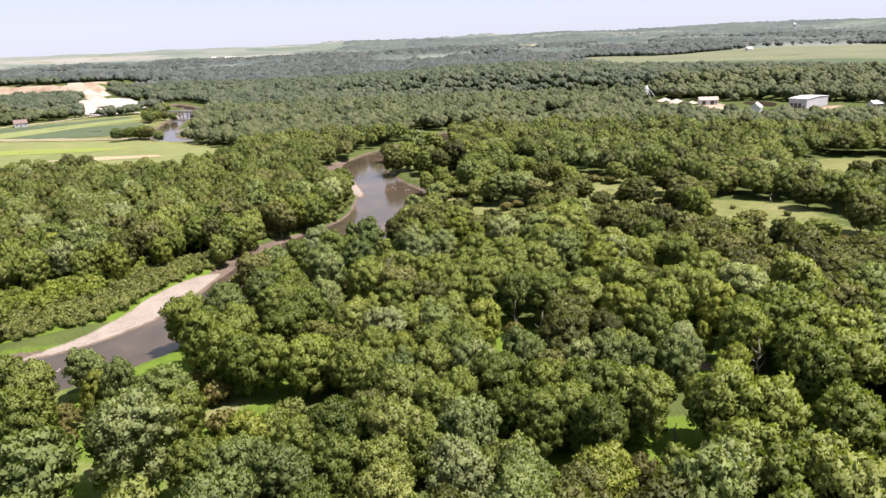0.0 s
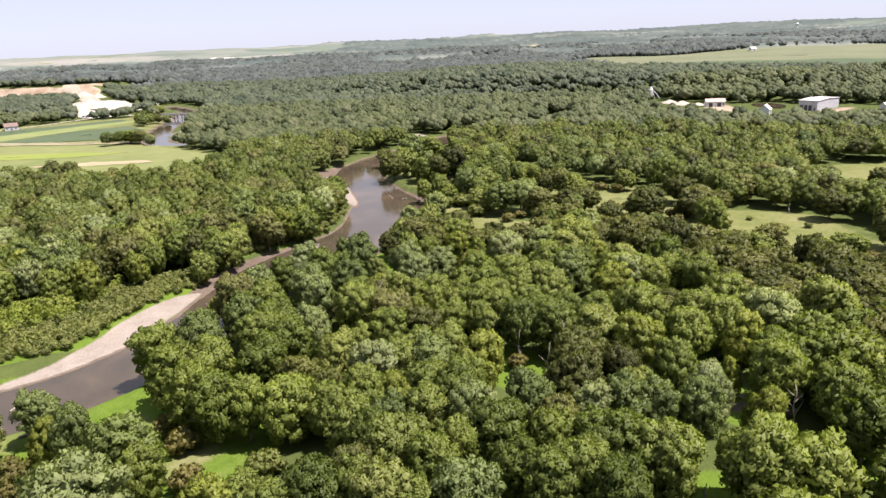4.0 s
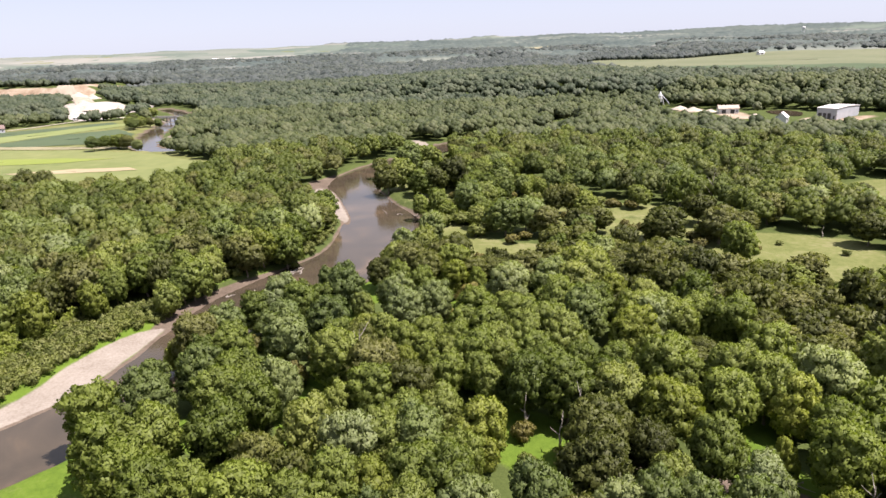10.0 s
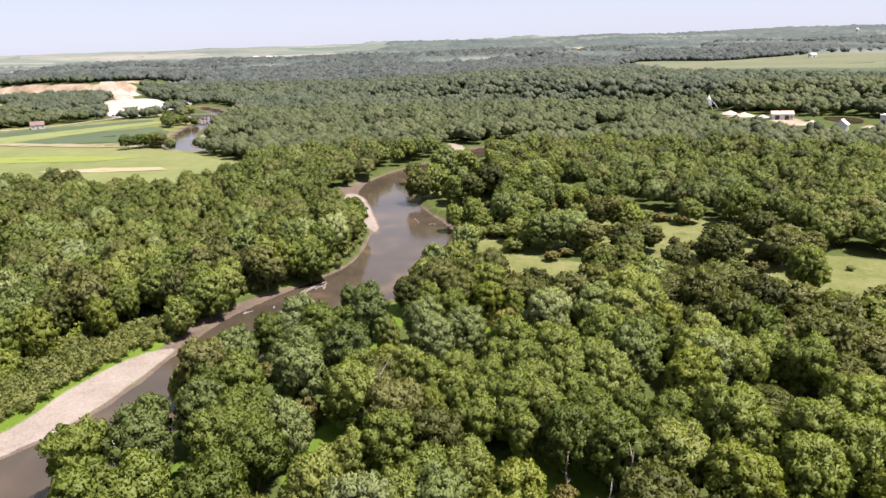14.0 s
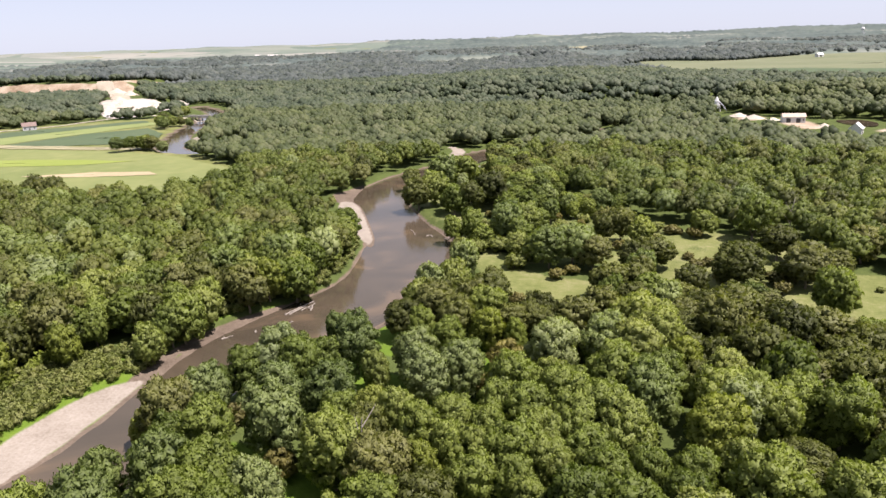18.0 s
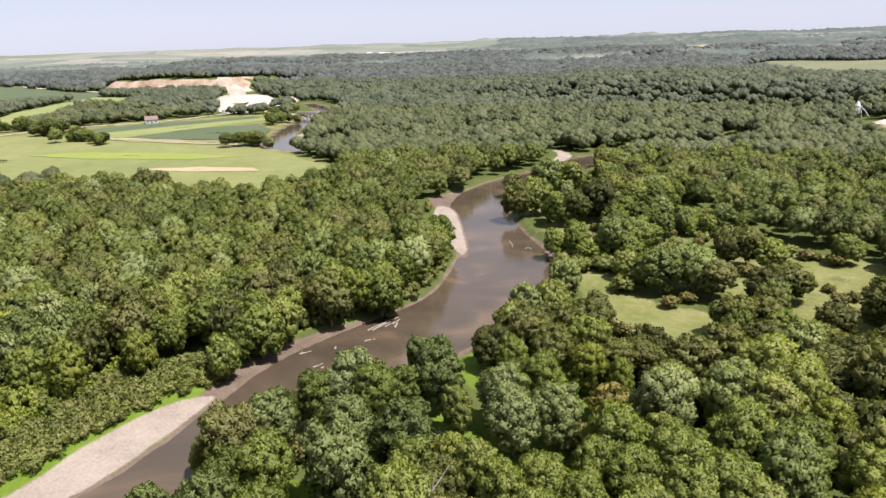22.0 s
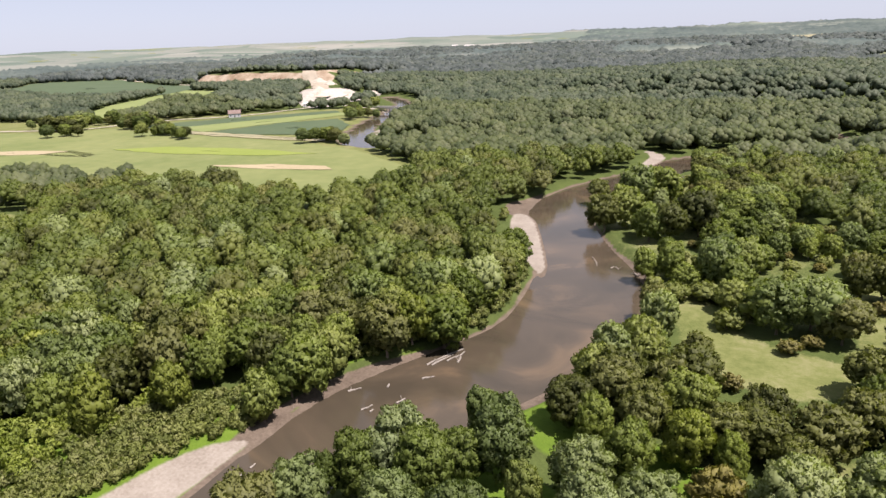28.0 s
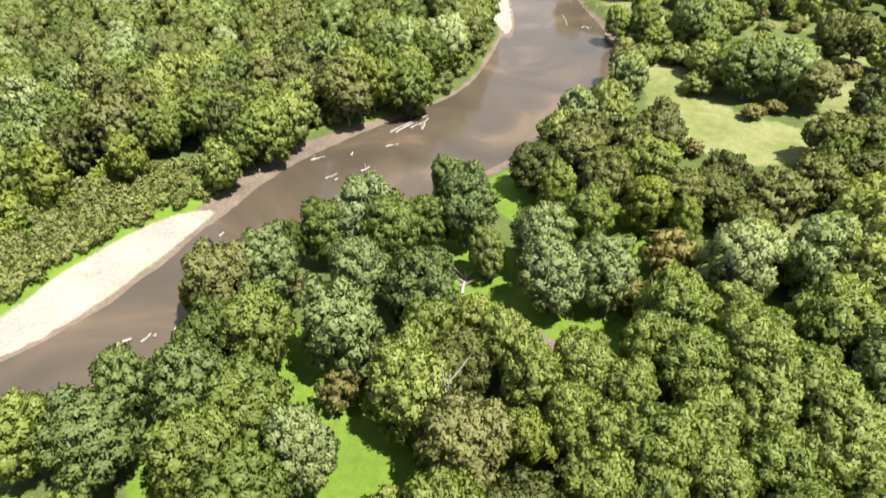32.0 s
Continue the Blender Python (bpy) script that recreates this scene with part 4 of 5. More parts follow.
for px, py in zip(x[thin], y[thin]):
    u, pr = rng.uniform(), rng.uniform(2.4, 4.6)
    if py > 416 and px < -17 - 0.02 * (py - 400):
        # only low growth beside the upper reach
        if u < 0.85 and py < 478:
            plant("rust" if u < 0.15 else "bush", px, py, pr * 0.6)
        continue
    if py < 416 and (u > (0.3 if py < 350 else 0.6) or reach(RIVER, [px], [py])[0] < 11):
        # the open tip: grass with a few bushes at the cut bank
        if u < 0.12:
            plant("bush", px, py, pr * 0.45)
        continue
    if u < 0.94 and not any(math.hypot(px - q[0], py - q[1]) < q[2] + 1.5 for q in taken):
        plant("bush" if u < 0.08 else "rust" if u < 0.24 else "elm" if u < 0.52 else "cottonwood" if u < 0.64 else "ash", px, py, pr * (0.7 if u < 0.24 else 1.15), 0.8)
# undergrowth at the foot of the woods along the outer bank
for py in np.arange(224, 300, 2.6):
    px = float(np.interp(py, RIVER[90:126, 1], RIVER[90:126, 0] - RIVER[90:126, 2])) - rng.uniform(5.0, 9.0) - (3.0 if py < 262 else 0.0)
    if reach(RIVER, [px], [py])[0] > 2.5:
        plant("bush", px, py, rng.uniform(1.6, 2.8), rng.uniform(0.8, 1.3))
for py in np.arange(266, 345, 7.5):
    px = float(np.interp(py, RIVER[90:150, 1], RIVER[90:150, 0] - RIVER[90:150, 2])) - rng.uniform(5.5, 8.5)
    if reach(SANDS[1], [px], [py])[0] > 5:
        plant("elm", px, py, rng.uniform(3.8, 5.4), 0.95)
        taken.append((px, py, 4.5))
for corners in LOW:
    x, y = scatter(rng, 50, 210, 185, 320, 6.8)
    for px, py in zip(x, y):
        u, pr = rng.uniform(), rng.uniform(3.0, 5.2)
        if inside(corners, px, py) and u < 0.9 and not any(math.hypot(px - q[0], py - q[1]) < 0.7 * (q[2] + pr) for q in taken):
            plant("rust" if u < 0.08 else "maple" if u < 0.3 else "thorn", px, py, pr * (0.6 if u < 0.08 else 1), 0.55)
# trees about the fields
for kind, px, py, pr in (("ash", -601, 576, 9), ("ash", -590, 581, 9), ("maple", -578, 590, 8), ("ash", -573, 577, 7), ("maple", -614, 634, 6), ("ash", -625, 640, 6), ("maple", -585, 637, 7), ("ash", -522, 607, 9), ("maple", -512, 603, 8),
                         ("ash", -531, 613, 9), ("maple", -471, 584, 6), ("ash", -461, 579, 6), ("maple", -450, 574, 5), ("maple", -284, 562, 6), ("ash", -277, 558, 5.5), ("maple", -290, 566, 5), ("cottonwood", -268, 556, 4),
                         ("maple", -346, 700, 6), ("cottonwood", -338, 690, 6), ("ash", -352, 716, 6), ("maple", -360, 735, 6), ("maple", -372, 800, 6), ("cottonwood", -640, 588, 4), ("ash", -602, 648, 5), ("maple", -560, 634, 6)):
    plant(kind, px, py, pr, 0.8)
for px, py in ((-597, 584), (-628, 625), (-554, 557), (-601, 622), (-587, 638), (-558, 630), (-522, 608), (-531, 628), (-462, 575), (-430, 554), (-634, 644), (-571, 663), (-288, 560), (-345, 712)):
    for k in range(4):
        plant(("maple", "ash", "cottonwood", "maple")[k], px + rng.normal(0, 7), py + rng.normal(0, 5), rng.uniform(4, 6.5), 0.75)
taken = np.array(taken)

NEAR = (-15.0, 120.0, 172.0)
x, y = scatter(rng, -260, 330, 70, 330, 7.6)
near = (np.hypot(x - NEAR[0], y - NEAR[1]) < NEAR[2]) & in_view(x, y) & wooded(x, y)
for px, py in zip(x[near], y[near]):
    u, pr = rng.uniform(), rng.uniform(3.6, 6.2)
    if reach_all(KEEP, [px], [py])[0] < 0.4 * pr or inside(LAWN, px, py) or reach_all(LUSH[:12], [px, px, px], [py, py + 5, py + 10]).min() < 2.5:
        continue
    if (np.hypot(px - taken[:, 0], py - taken[:, 1]) < (0.68 if py < 260 and px < 100 else 0.6) * (taken[:, 2] + pr)).any():
        continue
    kind = "elm" if u < 0.52 else "cottonwood" if u < 0.74 else "ash" if u < 0.975 else "yellow"
    low = bool(inside(THORNS, px, py))
    plant("ash" if low and u < 0.8 else kind, px, py, pr, 0.66 if low else 1.0)


def woods(name, x, y, r, radius, height, clumps, per, size, material, label, base=0.2, variants=10, core=0.0, plain_lumps=False, tall=None):
    """Many trees in one mesh of kind stuff."""
    z = land(x, y)
    if plain_lumps:
        models = [lump_crown(r, radius, height, clumps, per, size, base) for _ in range(variants)]
    else:
        models = [crown(r, radius, height, clumps, per, size, base, core, 0.0, 1.2, 0.4) for _ in range(variants)]
    tall = np.ones(len(x)) if tall is None else tall
    V, F, T, S, N, k = [], [], [], [], [], 0
    for px, py, pz, up in zip(x, y, z, tall):
        v, f, t, _, nrm = models[int(r.integers(variants))]
        a, s = r.uniform(0, 6.28), r.uniform(0.68, 1.22)
        c, n = math.cos(a) * s, math.sin(a) * s
        V.append(np.stack([v[:, 0] * c - v[:, 1] * n + px, v[:, 0] * n + v[:, 1] * c + py, v[:, 2] * (0.35 + 0.65 * s) * up * r.uniform(0.85, 1.12) + pz], -1))
        N.append(np.stack([nrm[:, 0] * math.cos(a) - nrm[:, 1] * math.sin(a), nrm[:, 0] * math.sin(a) + nrm[:, 1] * math.cos(a), nrm[:, 2]], -1))
        F.append(f + k), S.append(t), T.append(np.full(len(v), r.uniform()))
        k += len(v)
    me = mesh_from(name, np.vstack(V), np.vstack(F), material, True)
    rounded(me, np.vstack(N))
    me.attributes.new("spray", "FLOAT", "POINT").data.foreach_set("value", np.concatenate(S).astype(np.float32))
    me.attributes.new("tint", "FLOAT", "POINT").data.foreach_set("value", np.concatenate(T).astype(np.float32))
    return tagged(new(name, me), label, "woods", kind="stuff")


x, y = scatter(rng, -640, 600, 90, 780, 9.0, 0.45)
far = (np.hypot(x - NEAR[0], y - NEAR[1]) >= NEAR[2]) & in_view(x, y, 15) & wooded(x, y)
mid = far & (np.hypot(x, y - 110) < 400)
pick = rng.uniform(size=len(x))
for lo, hi, m, nm in ((0, 0.68, LEAF_SHADED, "floodplain_woods"), (0.68, 0.77, LEAF_SILVER, "silvery_woods"), (0.77, 1, LEAF_OLIVE, "olive_woods")):
    sel = mid & (pick >= lo) & (pick < hi)
    woods(nm, x[sel], y[sel], rng, 5.6, 13.5, 22, 38, 0.82, m, "dense mixed green floodplain woods beside the river", 0.05, plain_lumps=True)
sel = far & ~mid
woods("valley_woods", x[sel], y[sel], rng, 6.4, 12.5, 11, 5, 1.1, LEAF_FAR_HAZED, "dense green woods of the valley floor", 0.1, plain_lumps=True, tall=np.where(inside(YARD_FRONT, x[sel], y[sel]), 0.4, 1.0))
# leaf colours here carry painted haze, most of all beyond the bluffs
for nm, gap, lo, hi, rad, leaves in (("hill_woods", 10.0, 640, 1180, 7.6, LEAF_HILL_HAZED), ("ridge_woods", 16.0, 1180, 1900, 12.5, LEAF_RIDGE_HAZED), ("distant_woods", 24.0, 1900, 2800, 17.0, LEAF_RIDGE_HAZED)):
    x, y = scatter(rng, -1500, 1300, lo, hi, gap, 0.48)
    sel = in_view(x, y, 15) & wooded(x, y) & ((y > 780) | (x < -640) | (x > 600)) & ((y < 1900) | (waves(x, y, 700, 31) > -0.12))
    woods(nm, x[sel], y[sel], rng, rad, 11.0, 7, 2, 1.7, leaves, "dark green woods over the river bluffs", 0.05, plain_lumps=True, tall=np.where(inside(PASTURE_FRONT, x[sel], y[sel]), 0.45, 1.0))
x, y = scatter(rng, -215, -80, 125, 260, 2.3)
deep = reach(SCRUB, x, y) < 1.0
rear = reach(RIVER, x, y) + rng.normal(0, 3, len(x)) > 31
rear &= x + y < 112
grown = deep & rear & (rng.uniform(size=len(x)) < 0.6)
young = x[grown], y[grown]
sel = deep & ~rear & (reach_all(SANDS, x, y) > 0.6) & (reach(RIVER, x, y) > 2.0)
ux, uy = scatter(rng, -115, -50, 276, 425, 2.4)
bank_x = np.interp(uy, RIVER[96:170, 1], RIVER[96:170, 0] - RIVER[96:170, 2])
edge = (reach(SANDS[1], ux, uy) > 1.8) & (reach(MUDS[1], ux, uy) > 1) & (ux < bank_x - 1.8) & (ux > bank_x - 11)
x, y = np.append(x[sel], ux[edge]), np.append(y[sel], uy[edge])
woods("willow_scrub", x, y, rng, 1.6, 2.4, 12, 14, 0.5, LEAF_WILLOW, "low dense willow scrub behind the sand bar", 0.02)
woods("sapling_thicket", young[0], young[1], rng, 2.1, 4.2, 14, 16, 0.6, LEAF_SAPLING, "yellow-green saplings growing up through willow scrub", 0.02)


def far_country():
    """Rolling woods and farmland out to the skyline, one bumpy sheet."""
    rr = 1820 * (4860 / 1820) ** np.linspace(0, 1, 90)
    az = np.radians(np.arange(-46, 64, 0.16))
    R, A = np.meshgrid(rr, az, indexing="ij")
    gx, gy = (-R * np.sin(A)).ravel(), (R * np.cos(A)).ravel() + 60
    wood = np.clip(1.6 * waves(gx * 0.6, gy * 1.6, 700, 21, 4) + 0.75, 0, 1)
    wood = np.where(inside(FIELDS["far_plain"], gx, gy), np.clip(wood * 1.6 - 1.25, 0, 1), wood)
    wood = np.where(inside(FIELDS["far_clearing"], gx, gy), 0, wood)
    wood = step01(wood, 0.3, 0.5)
    for corners in (FIELDS["hill_crop"], FIELDS["upland_field"]):
        wood = np.where(inside(corners, gx, gy), 0, wood)
    z = land(gx, gy) + wood * (9 + rng.normal(0, 2.4, gx.shape)) + (1 - wood) * 1.5
    z[:len(az)] -= 16
    me = mesh_from("far_country", np.stack([gx, gy, z], -1), grid_faces(len(az), len(rr)), FAR, False)
    me.attributes.new("wood", "FLOAT", "POINT").data.foreach_set("value", wood.astype(np.float32))
    return tagged(new("far_country", me), "far rolling woods and farmland to the skyline", "farmland", kind="stuff")


def far_material():
    m, nt, bsdf = mat("hazed_woods_and_fields", 0.95, 0.1)
    a = nt.nodes.new("ShaderNodeAttribute")
    a.attribute_name = "wood"
    f = noise_node(nt, 0.03, 4)
    # woods and farm colours have the skyline haze painted in as blue-grey
    trees = ramp(nt, mix(nt, 0.55, f, noise_node(nt, 0.0035, 3)), [(0.34, (0.036, 0.050, 0.046)), (0.5, (0.064, 0.080, 0.070)), (0.66, (0.088, 0.102, 0.086))])
    v = nt.nodes.new("ShaderNodeTexVoronoi")
    v.inputs["Scale"].default_value = 0.0032
    nt.links.new(position(nt), v.inputs["Vector"])
    sep = nt.nodes.new("ShaderNodeSeparateColor")
    nt.links.new(v.outputs["Color"], sep.inputs[0])
    farm = ramp(nt, sep.outputs[0], [(0.0, (0.086, 0.110, 0.086)), (0.4, (0.116, 0.136, 0.106)), (0.7, (0.144, 0.154, 0.126)), (1.0, (0.20, 0.195, 0.165))])
    nt.links.new(mix(nt, a.outputs["Fac"], farm, trees), bsdf.inputs["Base Color"])
    return m


FAR = far_material()
far_country()


# ---------------------------------------------------------------- driftwood and dead trees
def log_mesh(bm, points, r0, r1, sides=8):
    """A tapered, knotty length of trunk along points."""
    pts = [Vector(p) for p in points]
    n = len(pts)
    prev = None
    for k, p in enumerate(pts):
        d = (pts[min(k + 1, n - 1)] - pts[max(k - 1, 0)]).normalized()
        q = d.to_track_quat("Z", "Y")
        rad = r0 + (r1 - r0) * k / (n - 1)
        ring = [bm.verts.new(p + q @ Vector((math.cos(i * 2 * math.pi / sides), math.sin(i * 2 * math.pi / sides), 0)) * rad * rng.uniform(0.86, 1.14)) for i in range(sides)]
        if prev:
            for i in range(sides):
                bm.faces.new((prev[i], prev[(i + 1) % sides], ring[(i + 1) % sides], ring[i]))
        else:
            bm.faces.new(ring[::-1])
        prev = ring
    bm.faces.new(prev)


def driftwood(ax, ay, bx, by, r0=0.22, z=0.06, label="bleached driftwood log lying in the shallow river", stubs=2):
    a, b = Vector((ax, ay, z)), Vector((bx, by, z))
    length = (b - a).length
    root = tagged(new("driftwood_log"), label, "log", "driftwood in the river")
    root.location = a
    side = Vector((-(b - a).y, (b - a).x, 0)).normalized()
    bow = rng.uniform(-0.08, 0.08) * length
    pts = [(b - a) * (k / 5) + side * bow * math.sin(k / 5 * math.pi) + Vector((0, 0, 0.05 * math.sin(k * 1.7))) for k in range(6)]
    bm = bmesh.new()
    log_mesh(bm, pts, r0, r0 * 0.6)
    part("stem", bm, DEADWOOD, root)
    for k in range(stubs if length > 2.2 else 0):
        p = pts[1 + 2 * k]
        bm = bmesh.new()
        d = side * rng.choice([-1, 1]) * rng.uniform(0.5, 1.1) + (b - a).normalized() * 0.5 + Vector((0, 0, rng.uniform(0.2, 0.7)))
        log_mesh(bm, [p, p + d * 0.5, p + d * 1.1 + Vector((0, 0, 0.1))], r0 * 0.45, r0 * 0.15, 6)
        part("branch_stub", bm, DEADWOOD, root)
    return root


for row in ((-69.4, 255.4, -64.0, 266.3), (-68.1, 255.5, -65.3, 262.4), (-65.5, 258.7, -64.4, 261.5), (-64.4, 261.2, -63.3, 264.9), (-62.8, 258.9, -63.3, 262.5), (-67.6, 248.8, -65.3, 250.6), (-68.5, 237.0, -67.5, 239.3), (-74.4, 232.0, -73.0, 234.6), (-72.2, 231.9, -72.0, 233.0), (-81.1, 238.1, -78.9, 240.4), (-73.5, 242.6, -73.8, 244.1), (-89.3, 224.9, -87.0, 228.0)):
    driftwood(*row, 0.24)
for row in ((-79.5, 179.2, -79.3, 181.3), (-78.3, 180.8, -78.5, 181.5), (-80.3, 174.7, -80.4, 176.8), (-76.1, 183.0, -76.4, 183.7), (-84.1, 204.3, -84.6, 205.3), (-84.0, 207.0, -84.0, 208.5), (-79.9, 166.3, -80.1, 167.1), (-47.1, 347.6, -43.8, 338.5), (-39.2, 337.7, -38.4, 339.6), (-37.7, 339.2, -36.6, 336.9), (-104.7, 143.7, -104.7, 145.8)):
    driftwood(*row, 0.2)


def forked_log():
    root = tagged(new("driftwood_log"), "long forked pale tree trunk stranded in the river", "log", "driftwood in the river")
    root.location = (-78.2, 170.5, 0.1)
    bm = bmesh.new()
    log_mesh(bm, [(-3.0, 8.6, 0.25), (-4.0, 7.0, 0.5), (-4.1, 4.6, 0.5), (-3.2, 2.2, 0.5), (-1.8, -0.4, 0.4), (-0.6, -2.4, 0.2)], 0.2, 0.42)
    part("stem", bm, DEADWOOD, root)
    bm = bmesh.new()
    log_mesh(bm, [(-3.0, 2.0, 0.5), (-1.6, 0.9, 0.4), (-0.4, -0.8, 0.2), (0.6, -2.2, 0.1)], 0.3, 0.24)
    part("fork", bm, DEADWOOD, root)
    bm = bmesh.new()
    log_mesh(bm, [(-3.6, 3.4, 0.5), (-2.6, 3.6, 0.9), (-2.0, 4.0, 1.1)], 0.14, 0.05, 6)
    part("branch_stub", bm, DEADWOOD, root)


forked_log()


def snag(x, y, height, label, spread_out=2.2, arms=5, lean=0.0, name="dead_tree"):
    """A bare standing dead tree."""
    root = tagged(new(name), label, "dead tree")
    root.location = (x, y, float(land([x], [y])[0]) - 0.1)
    bm = bmesh.new()
    top = Vector((lean, lean * 0.4, height))
    pts = [top * (k / 6) + Vector((0.18 * math.sin(k * 1.3), 0.15 * math.cos(k * 1.9), 0)) for k in range(7)]
    log_mesh(bm, pts, 0.30, 0.07)
    part("trunk", bm, DEADWOOD, root)
    for k in range(arms):
        p = pts[2 + k % 4] + Vector((0, 0, 0.2 * k))
        ang = k * 2.4 + rng.uniform(0, 1)
        d = Vector((math.cos(ang), math.sin(ang), 0.9)) * spread_out * rng.uniform(0.6, 1.1)
        bm = bmesh.new()
        log_mesh(bm, [p, p + d * 0.5 + Vector((0, 0, -0.1)), p + d], 0.11, 0.03, 5)
        part("branch", bm, DEADWOOD, root)
    return root


snag(17.3, 155.7, 11.0, "tall bleached dead tree with broken branches")
snag(13.0, 151.0, 8.0, "thin grey dead tree beside the clearing", 1.6, 4, 0.6)
snag(7.5, 158.5, 8.5, "thin grey dead tree beside the clearing", 1.2, 4)
snag(30.0, 331.0, 8.0, "bare forked dead tree among the bushes", 3.0, 5, 1.2)
snag(120.0, 283.0, 4.2, "pale broken dead trunk standing in the meadow", 0.5, 2)
snag(34.0, 110.0, 3.6, "short broken dead stump in the lush grass", 0.5, 2)
snag(-27.0, 174.0, 15.0, "bare grey branches rising above a leafy crown", 3.2, 8, 0.5)
snag(96.0, 330.0, 13.0, "grey leafless dead tree in the woods", 4.0, 8)
snag(80.0, 228.0, 9.0, "grey leafless dead tree in the woods", 3.0, 6)
snag(56.5, 131.0, 8.0, "dead grey tree beside the shaded creek", 2.6, 7)
snag(-49.0, 212.0, 9.0, "pale leaning trunk at the forest edge", 1.4, 3, -2.0)


def fallen_tree(x, y, turn, length, label):
    root = tagged(new("fallen_tree"), label, "dead tree")
    root.matrix_basis = pose(x, y, float(land([x], [y])[0]) + 0.25, 0, 0, turn)
    bm = bmesh.new()
    log_mesh(bm, [(0, 0, 0), (length * 0.35, 0.1, 0.25), (length * 0.7, -0.15, 0.5), (length, 0.2, 0.7)], 0.32, 0.12)
    part("trunk", bm, DEADWOOD, root)
    for k in range(6):
        p = Vector((length * (0.3 + 0.11 * k), 0, 0.4))
        d = Vector((rng.uniform(0.4, 1.4), (-1)**k * rng.uniform(1.0, 2.4), rng.uniform(0.3, 1.6)))
        bm = bmesh.new()
        log_mesh(bm, [p, p + d * 0.6, p + d * 1.2 + Vector((0.3, 0, 0))], 0.12, 0.03, 5)
        part("branch", bm, DEADWOOD, root)


fallen_tree(-34.5, 203.5, 100, 5.0, "fallen grey tree with tangled branches on grass")
fallen_tree(44.0, 140.5, 8, 8.0, "fallen trunk across the muddy creek")
fallen_tree(-93.0, 130.0, 40, 6.0, "pale fallen tree on the river bank")
fallen_tree(-31.0, 334.0, -70, 5.0, "dark root tangle on the cut bank")

# ---------------------------------------------------------------- buildings and the bridge
WHITE = plain("white_siding", (0.440, 0.432, 0.416), (0.592, 0.584, 0.568), 0.4, 0.6, 0.3)
STEEL = plain("grey_metal_siding", (0.289, 0.297, 0.315), (0.391, 0.399, 0.408), 0.3, 0.5, 0.4)
ROOF_TAN = plain("tan_metal_roof", (0.306, 0.230, 0.170), (0.408, 0.323, 0.255), 0.4, 0.6, 0.3)
ROOF_PALE = plain("pale_metal_roof", (0.400, 0.368, 0.336), (0.512, 0.480, 0.440), 0.3, 0.5, 0.4)
ROOF_DARK = plain("brown_shingles", (0.11, 0.08, 0.065), (0.19, 0.14, 0.12), 0.6, 0.85, 0.2)
BRICK = plain("tan_brick", (0.26, 0.20, 0.16), (0.38, 0.31, 0.26), 0.8, 0.85, 0.2)
DARK = plain("dark_opening", (0.03, 0.03, 0.03), (0.06, 0.06, 0.06), 1.0, 0.5, 0.3)
CONCRETE = plain("pale_concrete", (0.288, 0.272, 0.248), (0.416, 0.400, 0.368), 0.5, 0.85, 0.2)


def box(bm, x0, x1, y0, y1, z0, z1):
    v = [bm.verts.new(c) for c in ((x0, y0, z0), (x1, y0, z0), (x1, y1, z0), (x0, y1, z0), (x0, y0, z1), (x1, y0, z1), (x1, y1, z1), (x0, y1, z1))]
    for f in ((0, 3, 2, 1), (4, 5, 6, 7), (0, 1, 5, 4), (1, 2, 6, 5), (2, 3, 7, 6), (3, 0, 4, 7)):
        bm.faces.new([v[i] for i in f])


